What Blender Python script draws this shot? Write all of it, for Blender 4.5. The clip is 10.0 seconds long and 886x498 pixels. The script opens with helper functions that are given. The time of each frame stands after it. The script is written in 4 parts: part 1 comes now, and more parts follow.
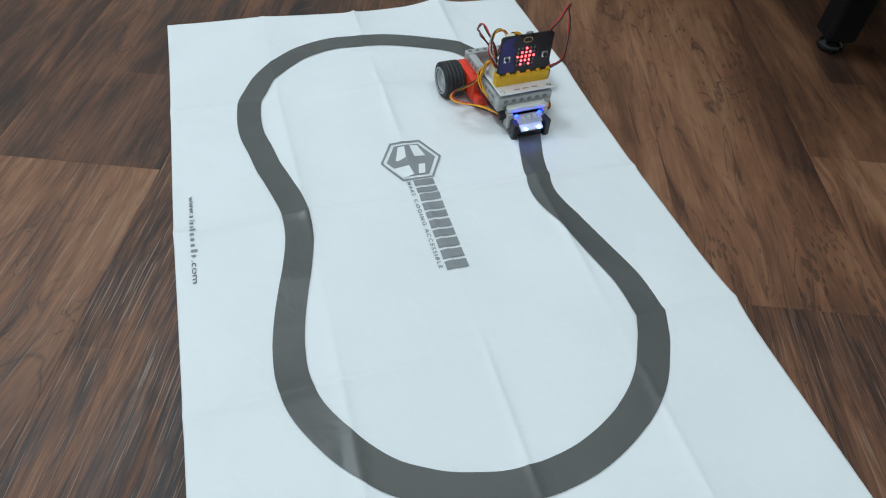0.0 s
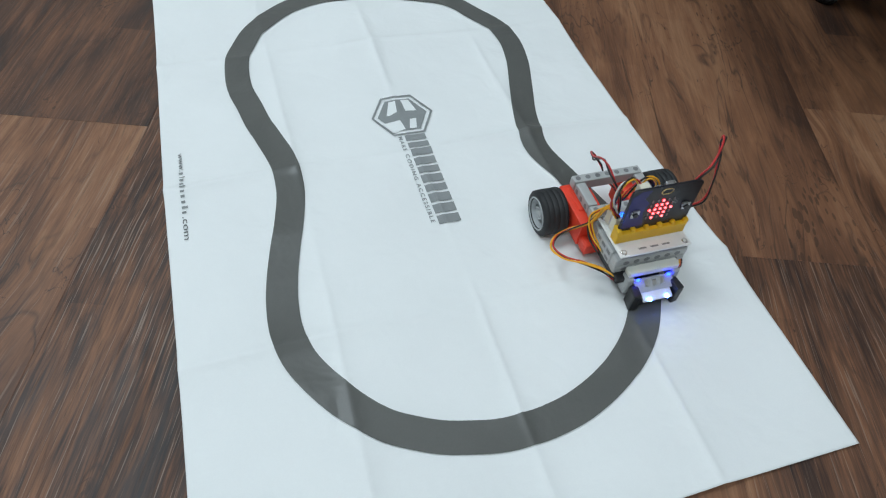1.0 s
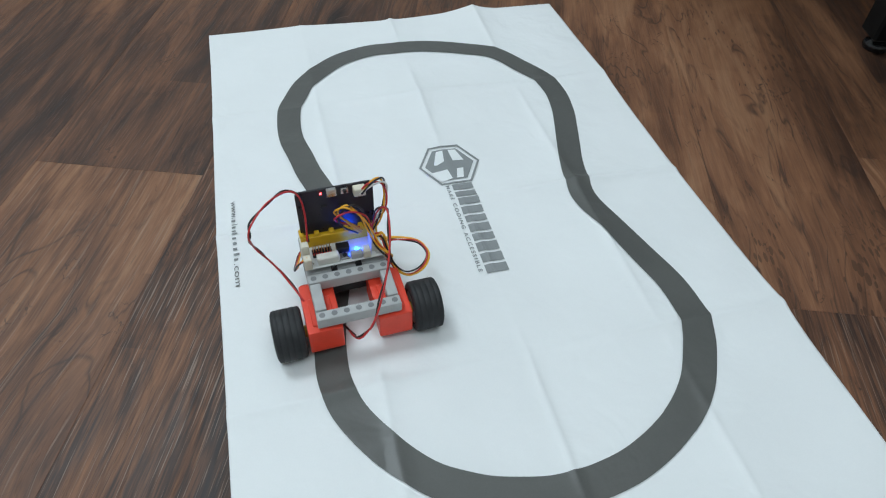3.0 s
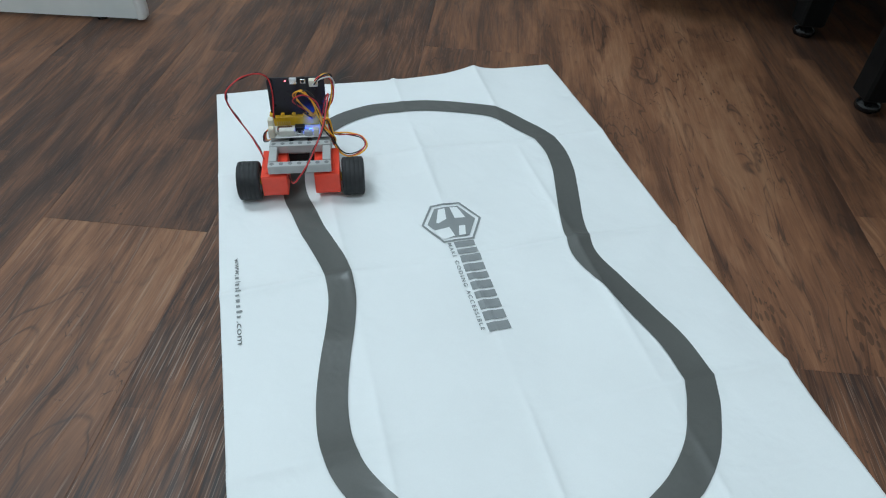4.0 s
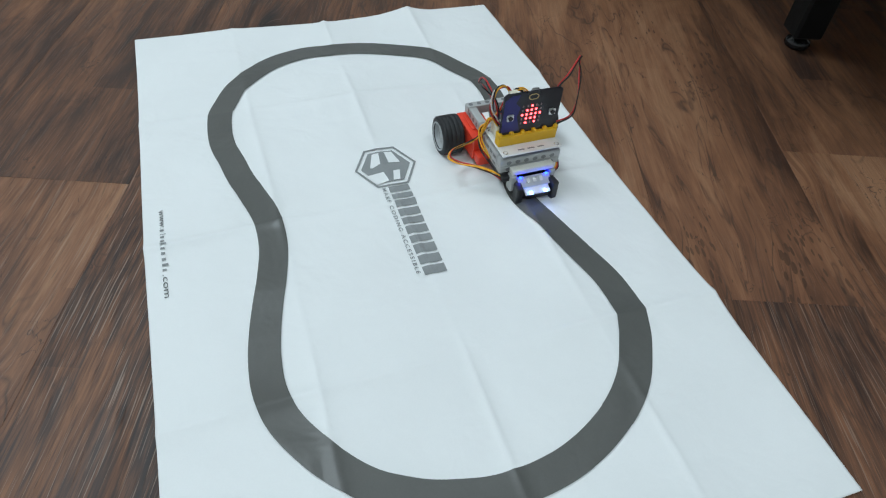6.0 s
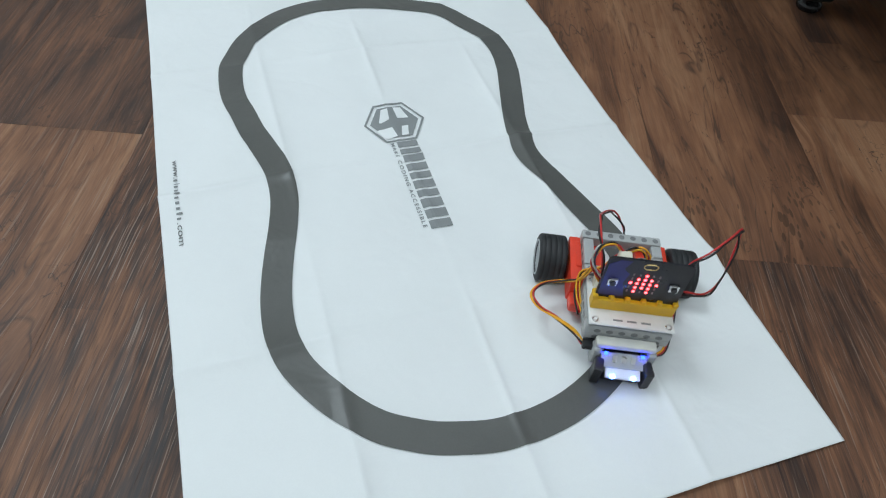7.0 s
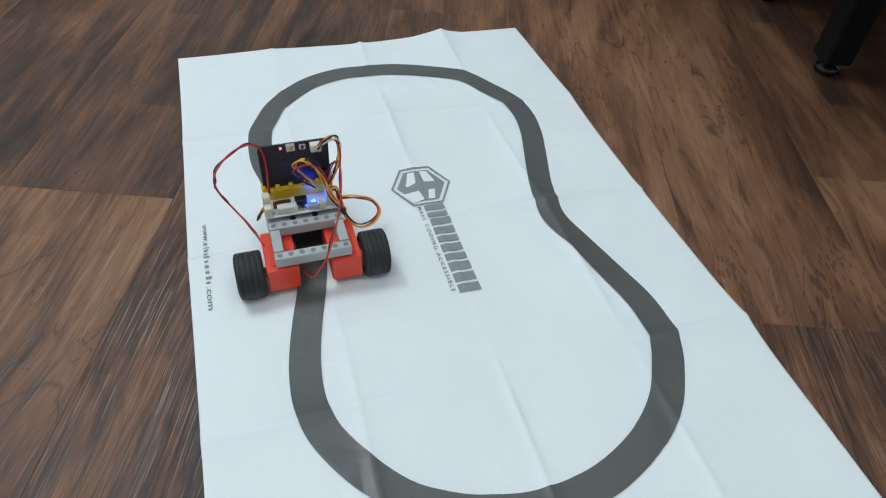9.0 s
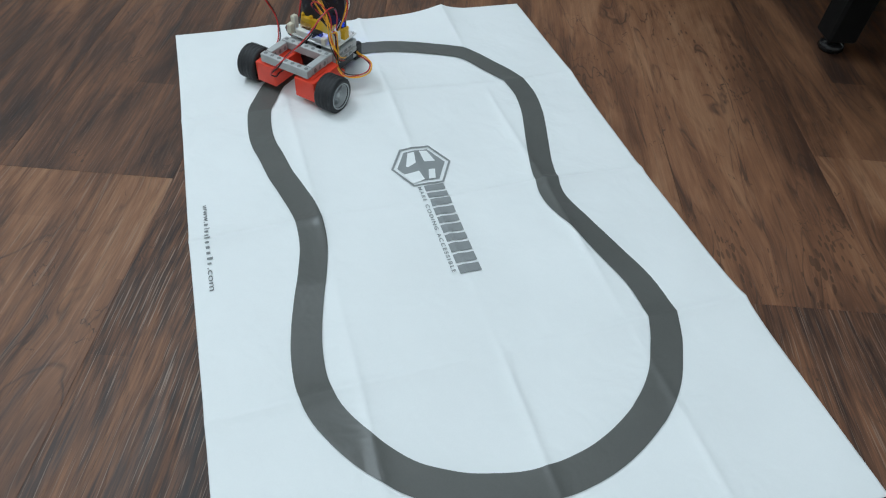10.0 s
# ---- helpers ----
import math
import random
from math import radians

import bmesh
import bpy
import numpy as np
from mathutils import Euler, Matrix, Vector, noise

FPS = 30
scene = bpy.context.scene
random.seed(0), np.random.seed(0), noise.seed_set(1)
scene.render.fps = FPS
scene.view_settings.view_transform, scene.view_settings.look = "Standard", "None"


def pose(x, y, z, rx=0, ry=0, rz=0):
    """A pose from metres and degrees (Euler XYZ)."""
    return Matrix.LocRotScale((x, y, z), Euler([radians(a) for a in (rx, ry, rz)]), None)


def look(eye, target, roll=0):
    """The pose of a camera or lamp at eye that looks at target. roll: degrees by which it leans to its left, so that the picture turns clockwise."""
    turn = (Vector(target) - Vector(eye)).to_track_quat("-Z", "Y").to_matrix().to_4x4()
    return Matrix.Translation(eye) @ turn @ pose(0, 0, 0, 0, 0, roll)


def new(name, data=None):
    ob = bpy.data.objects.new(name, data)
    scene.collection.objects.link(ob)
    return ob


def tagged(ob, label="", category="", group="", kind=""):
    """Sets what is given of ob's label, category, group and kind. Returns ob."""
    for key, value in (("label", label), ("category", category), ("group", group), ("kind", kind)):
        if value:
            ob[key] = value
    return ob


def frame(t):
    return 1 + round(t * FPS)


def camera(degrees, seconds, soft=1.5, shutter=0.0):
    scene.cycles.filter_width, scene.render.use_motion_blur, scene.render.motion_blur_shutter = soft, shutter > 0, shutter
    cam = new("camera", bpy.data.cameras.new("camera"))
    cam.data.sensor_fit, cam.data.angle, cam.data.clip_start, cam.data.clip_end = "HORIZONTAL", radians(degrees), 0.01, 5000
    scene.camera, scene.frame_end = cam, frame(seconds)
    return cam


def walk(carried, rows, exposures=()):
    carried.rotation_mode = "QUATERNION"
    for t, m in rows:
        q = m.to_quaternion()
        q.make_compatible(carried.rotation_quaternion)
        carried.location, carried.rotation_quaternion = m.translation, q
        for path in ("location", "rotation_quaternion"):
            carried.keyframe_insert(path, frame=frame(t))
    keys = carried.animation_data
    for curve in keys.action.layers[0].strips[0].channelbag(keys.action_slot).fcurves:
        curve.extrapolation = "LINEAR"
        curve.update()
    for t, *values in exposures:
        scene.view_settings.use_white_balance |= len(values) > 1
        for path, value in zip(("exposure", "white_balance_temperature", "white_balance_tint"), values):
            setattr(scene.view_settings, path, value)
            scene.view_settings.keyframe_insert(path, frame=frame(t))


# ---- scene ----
cam = camera(67.7, 10.0, soft=1.1, shutter=0.12)
PATH = [
    (0, (0.075, -0.069, 0.389), (0.553, 1.189, -1.091), 5.9),
    (0.5, (0.076, -0.073, 0.388), (0.538, 1.18, -1.101), 5.4),
    (1, (0.075, -0.075, 0.384), (0.551, 1.098, -1.165), 6.3),
    (1.5, (0.075, -0.076, 0.381), (0.527, 1.039, -1.216), 6.3),
    (2, (0.074, -0.074, 0.382), (0.476, 1.145, -1.152), 3.3),
    (2.5, (0.07, -0.072, 0.381), (0.463, 1.202, -1.11), 2.8),
    (4, (0.065, -0.066, 0.391), (0.487, 1.339, -0.968), 3.0),
    (4.5, (0.067, -0.066, 0.391), (0.521, 1.41, -0.88), 2.7),
    (5, (0.072, -0.066, 0.387), (0.63, 1.421, -0.829), 4.0),
    (5.5, (0.075, -0.067, 0.381), (0.647, 1.344, -0.916), 4.4),
    (5.7, (0.077, -0.068, 0.378), (0.639, 1.28, -0.988), 4.8),
    (6.8, (0.083, -0.081, 0.389), (0.568, 1.11, -1.143), 5.8),
    (7, (0.073, -0.082, 0.387), (0.575, 1.105, -1.142), 6.6),
    (7.5, (0.07, -0.082, 0.383), (0.477, 1.069, -1.201), 4.5),
    (8, (0.065, -0.08, 0.383), (0.465, 1.104, -1.179), 4.3),
    (8.5, (0.064, -0.074, 0.387), (0.534, 1.21, -1.073), 4.9),
    (9, (0.063, -0.072, 0.389), (0.559, 1.246, -1.03), 4.9),
    (9.5, (0.061, -0.074, 0.39), (0.546, 1.216, -1.06), 4.9),
    (10, (0.063, -0.069, 0.393), (0.547, 1.195, -1.079), 5.2),
]
# the film camera's white balance drifts bluer while it looks up
BALANCE = [(0.0, 0, 6400, 9), (1.0, 0, 6500, 10), (2.5, 0, 6500, 10), (4.0, 0, 6250, 7), (4.5, 0, 6150, 5), (5.0, 0, 6150, 5), (5.5, 0, 6350, 7), (7.0, 0, 6500, 10), (8.5, 0, 6500, 10), (9.0, 0, 6450, 10), (10.0, 0, 6350, 9)]
walk(cam, [(t, look(eye, target, roll)) for t, eye, target, roll in PATH], BALANCE)

# ---------------------------------------------------------------- light
ROOM = (-1.9, 2.7, -1.6, 3.0, 2.6)  # x0, x1, y0, y1, height of the room
world = bpy.data.worlds.new("world")
world.use_nodes = True
world.node_tree.nodes["Background"].inputs[0].default_value = (0.8, 0.9, 1.0, 1)
world.node_tree.nodes["Background"].inputs[1].default_value = 0.15
scene.world = world
scene.view_settings.exposure = 0.0
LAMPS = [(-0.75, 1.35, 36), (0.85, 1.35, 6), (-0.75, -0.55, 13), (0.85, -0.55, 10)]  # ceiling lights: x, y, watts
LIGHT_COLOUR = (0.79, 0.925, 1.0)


# ---------------------------------------------------------------- materials
def nodes_of(name):
    m = bpy.data.materials.new(name)
    m.use_nodes = True
    t = m.node_tree
    return m, t.nodes, t.links, t.nodes["Principled BSDF"]


def noise_node(n, l, vec, scale, detail=4.0, rough=0.55, distort=0.0):
    k = n.new("ShaderNodeTexNoise")
    k.inputs["Scale"].default_value = scale
    k.inputs["Detail"].default_value = detail
    k.inputs["Roughness"].default_value = rough
    k.inputs["Distortion"].default_value = distort
    if vec is not None:
        l.new(vec, k.inputs["Vector"])
    return k.outputs["Fac"]


def ramp(n, l, fac, stops):
    r = n.new("ShaderNodeValToRGB")
    r.color_ramp.elements[0].position, r.color_ramp.elements[0].color = stops[0][0], (*stops[0][1], 1)
    r.color_ramp.elements[1].position, r.color_ramp.elements[1].color = stops[-1][0], (*stops[-1][1], 1)
    for p, c in stops[1:-1]:
        r.color_ramp.elements.new(p).color = (*c, 1)
    l.new(fac, r.inputs["Fac"])
    return r.outputs["Color"]


def grey(v):
    return (v, v, v)


def math_node(n, l, op, a, b=None):
    k = n.new("ShaderNodeMath")
    k.operation = op
    for i, v in enumerate((a, b)):
        if v is None:
            continue
        if isinstance(v, (int, float)):
            k.inputs[i].default_value = v
        else:
            l.new(v, k.inputs[i])
    return k.outputs[0]


def mix(n, l, fac, a, b, how="MIX"):
    k = n.new("ShaderNodeMix")
    k.data_type, k.blend_type = "RGBA", how
    for s, v in ((0, fac), (6, a), (7, b)):
        if isinstance(v, (int, float)):
            k.inputs[s].default_value = v
        elif isinstance(v, tuple):
            k.inputs[s].default_value = (*v, 1)
        else:
            l.new(v, k.inputs[s])
    return k.outputs[2]


def bump(n, l, bsdf, height, strength, dist):
    b = n.new("ShaderNodeBump")
    b.inputs["Strength"].default_value, b.inputs["Distance"].default_value = strength, dist
    l.new(height, b.inputs["Height"])
    l.new(b.outputs[0], bsdf.inputs["Normal"])


def scaled(n, l, vec, s, add=None):
    if add is not None:
        a = n.new("ShaderNodeVectorMath")
        a.operation = "ADD"
        l.new(vec, a.inputs[0])
        l.new(add, a.inputs[1])
        vec = a.outputs[0]
    k = n.new("ShaderNodeMapping")
    k.inputs["Scale"].default_value = s
    l.new(vec, k.inputs["Vector"])
    return k.outputs[0]


def plastic(name, colour, rough=0.45, metal=0.0, vary=0.12, scale=120.0, coat=0.0):
    m, n, l, b = nodes_of(name)
    tc = n.new("ShaderNodeTexCoord").outputs["Object"]
    f = noise_node(n, l, tc, scale, 5)
    lo = tuple(c * (1 - vary) for c in colour)
    hi = tuple(min(1, c * (1 + vary)) for c in colour)
    l.new(ramp(n, l, f, [(0.3, lo), (0.7, hi)]), b.inputs["Base Color"])
    l.new(ramp(n, l, noise_node(n, l, tc, scale * 0.35, 3), [(0.3, grey(max(0.05, rough - 0.1))), (0.7, grey(min(1, rough + 0.12)))]), b.inputs["Roughness"])
    b.inputs["Metallic"].default_value = metal
    b.inputs["Coat Weight"].default_value = coat
    return m


def glow(name, colour, strength, base=(0.5, 0.5, 0.5)):
    m, n, l, b = nodes_of(name)
    b.inputs["Base Color"].default_value = (*base, 1)
    b.inputs["Emission Color"].default_value = (*colour, 1)
    b.inputs["Emission Strength"].default_value = strength
    return m


def wood_material():
    """Dark walnut vinyl plank: grain, cathedral figure, pores and painted glints of embossed ticks; tone, spots and
    streaks by the plank's colour.
    """
    m, n, l, b = nodes_of("walnut_plank")
    tc = n.new("ShaderNodeTexCoord").outputs["Object"]
    info = n.new("ShaderNodeObjectInfo")
    shift = n.new("ShaderNodeVectorMath")
    shift.operation = "SCALE"
    shift.inputs[0].default_value = (17.0, 31.0, 7.0)
    l.new(info.outputs["Random"], shift.inputs["Scale"])
    sep = n.new("ShaderNodeSeparateColor")
    l.new(info.outputs["Color"], sep.inputs[0])
    tone, spots, streak = sep.outputs[0], sep.outputs[1], sep.outputs[2]
    add = shift.outputs[0]
    # knots: few, oval, with the grain bending round them
    kv = n.new("ShaderNodeTexVoronoi")
    kv.inputs["Scale"].default_value = 1.0
    l.new(scaled(n, l, tc, (9.5, 3.6, 1), add), kv.inputs["Vector"])
    pick = n.new("ShaderNodeSeparateColor")
    l.new(kv.outputs["Color"], pick.inputs[0])
    has = ramp(n, l, pick.outputs[0], [(0.66, grey(0.0)), (0.70, grey(1.0))])
    near = ramp(n, l, kv.outputs["Distance"], [(0.0, grey(1.0)), (0.14, grey(0.45)), (0.42, grey(0.0))])
    knot = math_node(n, l, "MULTIPLY", near, has)
    wob = noise_node(n, l, scaled(n, l, tc, (9, 2.2, 1), add), 1.0, 3, 0.5, 0.0)
    push = n.new("ShaderNodeCombineXYZ")
    l.new(math_node(n, l, "ADD", math_node(n, l, "MULTIPLY", knot, 0.030), math_node(n, l, "MULTIPLY", wob, 0.030)), push.inputs[0])
    bent = n.new("ShaderNodeVectorMath")
    bent.operation = "ADD"
    l.new(tc, bent.inputs[0])
    l.new(push.outputs[0], bent.inputs[1])
    tb = bent.outputs[0]
    # narrow staves printed side by side on each plank, each of its own tone
    cut = n.new("ShaderNodeSeparateXYZ")
    l.new(scaled(n, l, tc, (27.0, 1.9, 1), None), cut.inputs[0])
    stave = n.new("ShaderNodeTexWhiteNoise")
    stave.noise_dimensions = "3D"
    cell = n.new("ShaderNodeCombineXYZ")
    row = math_node(n, l, "FLOOR", math_node(n, l, "ADD", cut.outputs[0], math_node(n, l, "MULTIPLY", wob, 0.35)))
    l.new(row, cell.inputs[0])
    l.new(math_node(n, l, "FLOOR", math_node(n, l, "ADD", cut.outputs[1], math_node(n, l, "MULTIPLY", row, 0.37))), cell.inputs[1])
    l.new(math_node(n, l, "MULTIPLY", info.outputs["Random"], 91.0), cell.inputs[2])
    l.new(cell.outputs[0], stave.inputs["Vector"])
    # broad flowing bands and figure, then long fine grain at two widths
    big = noise_node(n, l, scaled(n, l, tb, (13, 2.2, 1), add), 1.0, 3, 0.55, 1.0)
    cloud = noise_node(n, l, scaled(n, l, tb, (16, 4.5, 1), add), 1.0, 4, 0.58, 1.4)
    fig = noise_node(n, l, scaled(n, l, tb, (46, 4.2, 1), add), 1.0, 4, 0.62, 1.6)
    curl = noise_node(n, l, scaled(n, l, tb, (17, 3.4, 1), add), 1.0, 2, 0.5, 2.4)
    vein = ramp(n, l, math_node(n, l, "ABSOLUTE", math_node(n, l, "SUBTRACT", curl, 0.5)), [(0.0, grey(1.0)), (0.024, grey(0.0))])
    fine = noise_node(n, l, scaled(n, l, tb, (290, 14, 1), add), 1.0, 3, 0.65, 0.3)
    hair = noise_node(n, l, scaled(n, l, tb, (800, 30, 1), add), 1.0, 3, 0.6, 0.2)
    grain = math_node(n, l, "ADD", math_node(n, l, "MULTIPLY", streak, 0.75), 0.30)
    fine_s = math_node(n, l, "ADD", math_node(n, l, "MULTIPLY", math_node(n, l, "SUBTRACT", fine, 0.5), grain), 0.5)
    hair_s = math_node(n, l, "ADD", math_node(n, l, "MULTIPLY", math_node(n, l, "SUBTRACT", hair, 0.5), grain), 0.5)
    s = 0.0
    for f, w in ((big, 0.60), (cloud, 0.70), (fig, 0.60), (fine_s, 1.0), (hair_s, 0.80), (tone, 0.8), (stave.outputs["Value"], 0.17)):
        s = math_node(n, l, "ADD", math_node(n, l, "MULTIPLY", math_node(n, l, "SUBTRACT", f, 0.5), w), s)
    s = math_node(n, l, "SUBTRACT", math_node(n, l, "ADD", s, 0.565), math_node(n, l, "MULTIPLY", knot, 0.22))
    col = ramp(n, l, s, [(0.12, (0.017, 0.010, 0.009)), (0.33, (0.056, 0.026, 0.016)), (0.52, (0.130, 0.057, 0.030)), (0.70, (0.210, 0.094, 0.047)), (0.92, (0.300, 0.154, 0.083))])
    # curling dark veins, strongest in the clouded parts
    fade = ramp(n, l, cloud, [(0.38, grey(0.80)), (0.60, grey(0.0))])
    col = mix(n, l, math_node(n, l, "MULTIPLY", vein, fade), col, (0.040, 0.021, 0.015))
    # short dark worm marks along the grain, clustered
    v = n.new("ShaderNodeTexVoronoi")
    v.inputs["Scale"].default_value = 1.0
    l.new(scaled(n, l, tb, (230, 62, 1), add), v.inputs["Vector"])
    clump = noise_node(n, l, scaled(n, l, tc, (22, 7, 1), add), 1.0, 2)
    dot = math_node(n, l, "LESS_THAN", v.outputs["Distance"], math_node(n, l, "MULTIPLY", math_node(n, l, "SUBTRACT", clump, 0.48), 1.9))
    col = mix(n, l, math_node(n, l, "MULTIPLY", dot, math_node(n, l, "MULTIPLY", spots, 0.60)), col, (0.026, 0.014, 0.010))
    # a few loose hook-shaped dark scratches
    hook = noise_node(n, l, scaled(n, l, tc, (60, 34, 1), add), 1.0, 2, 0.5, 1.2)
    line = ramp(n, l, math_node(n, l, "ABSOLUTE", math_node(n, l, "SUBTRACT", hook, 0.5)), [(0.0, grey(1.0)), (0.012, grey(0.0))])
    patch = ramp(n, l, noise_node(n, l, scaled(n, l, tc, (31, 19, 1), add), 1.0, 1), [(0.60, grey(0.0)), (0.64, grey(0.85))])
    col = mix(n, l, math_node(n, l, "MULTIPLY", line, patch), col, (0.026, 0.014, 0.011))
    # pores
    pore = ramp(n, l, hair, [(0.60, grey(0.0)), (0.68, grey(1.0))])
    col = mix(n, l, math_node(n, l, "MULTIPLY", math_node(n, l, "MULTIPLY", pore, grain), 0.7), col, (0.028, 0.017, 0.013))
    # pale ticks: light caught by the embossed grain, put into the colour
    glint_tick = ramp(n, l, noise_node(n, l, scaled(n, l, tb, (950, 15, 1), add), 1.0, 2, 0.45), [(0.615, grey(0.0)), (0.67, grey(1.0))])
    col = mix(n, l, math_node(n, l, "MULTIPLY", glint_tick, math_node(n, l, "MULTIPLY", streak, 0.6)), col, (0.36, 0.27, 0.21))
    l.new(col, b.inputs["Base Color"])
    l.new(ramp(n, l, fig, [(0.3, grey(0.46)), (0.7, grey(0.62))]), b.inputs["Roughness"])
    b.inputs["Specular IOR Level"].default_value = 0.42
    h = math_node(n, l, "SUBTRACT", math_node(n, l, "MULTIPLY", fine, 0.5), math_node(n, l, "MULTIPLY", pore, 0.6))
    bump(n, l, b, h, 0.5, 0.0006)
    return m


def paper_material(name, colour, grain=0.03, rough=0.62, relief=0.015):
    m, n, l, b = nodes_of(name)
    tc = n.new("ShaderNodeTexCoord").outputs["Object"]
    f = noise_node(n, l, tc, 14, 4)
    g = noise_node(n, l, tc, 900, 3)
    c = ramp(n, l, f, [(0.3, tuple(v * (1 - grain) for v in colour)), (0.7, colour)])
    c = mix(n, l, 0.06, c, ramp(n, l, g, [(0.3, grey(0.3)), (0.7, grey(0.9))]), "OVERLAY")
    l.new(c, b.inputs["Base Color"])
    b.inputs["Roughness"].default_value = rough
    b.inputs["Specular IOR Level"].default_value = 0.3
    v = n.new("ShaderNodeTexVoronoi")
    v.feature, v.inputs["Scale"].default_value = "SMOOTH_F1", 9.0
    warp = n.new("ShaderNodeVectorMath")
    warp.operation = "ADD"
    wn = n.new("ShaderNodeTexNoise")
    wn.inputs["Scale"].default_value = 6.0
    l.new(tc, wn.inputs["Vector"])
    ws = n.new("ShaderNodeVectorMath")
    ws.operation, ws.inputs["Scale"].default_value = "SCALE", 0.08
    l.new(wn.outputs["Color"], ws.inputs[0])
    l.new(tc, warp.inputs[0])
    l.new(ws.outputs[0], warp.inputs[1])
    l.new(warp.outputs[0], v.inputs["Vector"])
    v.inputs["Smoothness"].default_value = 0.25
    w = math_node(n, l, "ADD", math_node(n, l, "MULTIPLY", v.outputs["Distance"], 0.8), math_node(n, l, "MULTIPLY", noise_node(n, l, tc, 26, 3, 0.5, 0.4), 0.25))
    bump(n, l, b, w, 0.5, relief)
    return m


M_WOOD = wood_material()
M_PAPER = paper_material("white_paper", (0.80, 0.82, 0.825))
M_TRACK = paper_material("printed_dark_line", (0.112, 0.114, 0.108), 0.10, 0.34)
M_INK = paper_material("printed_grey_ink", (0.26, 0.275, 0.28), 0.08)
M_INK_DARK = paper_material("printed_dark_ink", (0.12, 0.125, 0.13), 0.08)
M_WALL = plastic("wall_paint", (0.74, 0.74, 0.72), 0.85, vary=0.03, scale=6)
M_CEIL = plastic("ceiling_paint", (0.82, 0.82, 0.81), 0.9, vary=0.03, scale=6)
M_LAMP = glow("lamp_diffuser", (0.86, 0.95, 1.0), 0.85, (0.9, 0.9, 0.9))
M_BLACKWOOD = plastic("black_lacquered_wood", (0.004, 0.0038, 0.0038), 0.75, vary=0.3, scale=40)
M_BLACKWOOD.node_tree.nodes["Principled BSDF"].inputs["Specular IOR Level"].default_value = 0.25
M_GLIDE = plastic("black_gloss_plastic", (0.012, 0.012, 0.013), 0.18, vary=0.2)
M_PANEL = plastic("white_laminate", (0.83, 0.86, 0.855), 0.5, vary=0.03, scale=30)
M_EDGE = plastic("pale_edge_band", (0.86, 0.88, 0.87), 0.45, vary=0.05, scale=30)
M_CABLE = plastic("black_cable", (0.012, 0.012, 0.013), 0.5)
M_CABLE_GREY = plastic("grey_cable", (0.13, 0.13, 0.13), 0.5)
M_TYRE = plastic("tyre_rubber", (0.016, 0.017, 0.019), 0.62, vary=0.25)
M_RIM = plastic("light_grey_rim", (0.40, 0.42, 0.43), 0.4)
M_RED = plastic("red_plastic", (0.80, 0.060, 0.028), 0.38, vary=0.06)
M_LGREY = plastic("light_grey_brick_plastic", (0.42, 0.43, 0.43), 0.36, vary=0.05)
# brick grey darkened: the shade inside holes, as colour
M_HOLE_SHADE = plastic("hole_shade_grey", (0.19, 0.195, 0.20), 0.5)
M_WHITE = plastic("white_board_plastic", (0.78, 0.79, 0.78), 0.4, vary=0.04)
M_CREAM = plastic("cream_connector", (0.70, 0.66, 0.54), 0.45, vary=0.05)
M_CREAMW = plastic("off_white_brick", (0.70, 0.69, 0.63), 0.42, vary=0.04)
M_YELLOW = plastic("yellow_plastic", (0.76, 0.44, 0.015), 0.38, vary=0.06)
M_PCB = plastic("black_circuit_board", (0.010, 0.010, 0.015), 0.33, vary=0.2, scale=300)
M_PRINT = plastic("dark_blue_print", (0.022, 0.020, 0.15), 0.36, vary=0.15)
M_BLACK = plastic("black_plastic", (0.014, 0.014, 0.016), 0.4)
M_METAL = plastic("bright_metal", (0.62, 0.62, 0.62), 0.28, metal=1.0)
M_GOLD = plastic("gold_pad", (0.75, 0.55, 0.25), 0.35, metal=1.0)
M_ORANGE = plastic("orange_yellow_wire", (0.86, 0.42, 0.02), 0.42)
M_WRED = plastic("red_wire", (0.55, 0.030, 0.030), 0.42)
M_WBLACK = plastic("black_wire", (0.018, 0.016, 0.016), 0.45)
M_WWHITE = plastic("white_wire", (0.72, 0.70, 0.66), 0.45)
M_AXLE = plastic("yellow_axle", (0.62, 0.36, 0.03), 0.4)
M_LED_HALO = glow("red_led_halo", (1.0, 0.004, 0.012), 1.4, (0.5, 0.1, 0.1))
M_LED_RED_CORE = glow("lit_red_led_core", (1.0, 0.07, 0.08), 8, (0.5, 0.1, 0.1))
M_LED_OFF = plastic("unlit_led", (0.25, 0.20, 0.20), 0.4)
M_LED_BLUE = glow("lit_blue_led", (0.002, 0.012, 1.0), 40, (0.2, 0.2, 0.8))
M_LED_STATUS = glow("lit_status_led", (0.003, 0.06, 1.0), 110, (0.4, 0.5, 0.9))
M_LED_COOL = glow("lit_blue_white_led", (0.045, 0.16, 1.0), 40, (0.6, 0.7, 0.9))


# ---------------------------------------------------------------- mesh helpers
def part(name, bm, material, parent=None, label="", smooth=False):
    """Links a bmesh as one mesh object under a thing or a part."""
    me = bpy.data.meshes.new(name)
    bm.to_mesh(me)
    bm.free()
    for mt in (material if isinstance(material, (list, tuple)) else [material]):
        me.materials.append(mt)
    for p in me.polygons:
        p.use_smooth = smooth
    ob = new(name, me)
    ob.parent = parent
    if label:
        ob["label"] = label
    return ob


def thing(name, m, label, category, group="", kind=""):
    e = new(name)
    e.empty_display_size = 0.05
    e.matrix_world = m
    return tagged(e, label, category, group, kind)


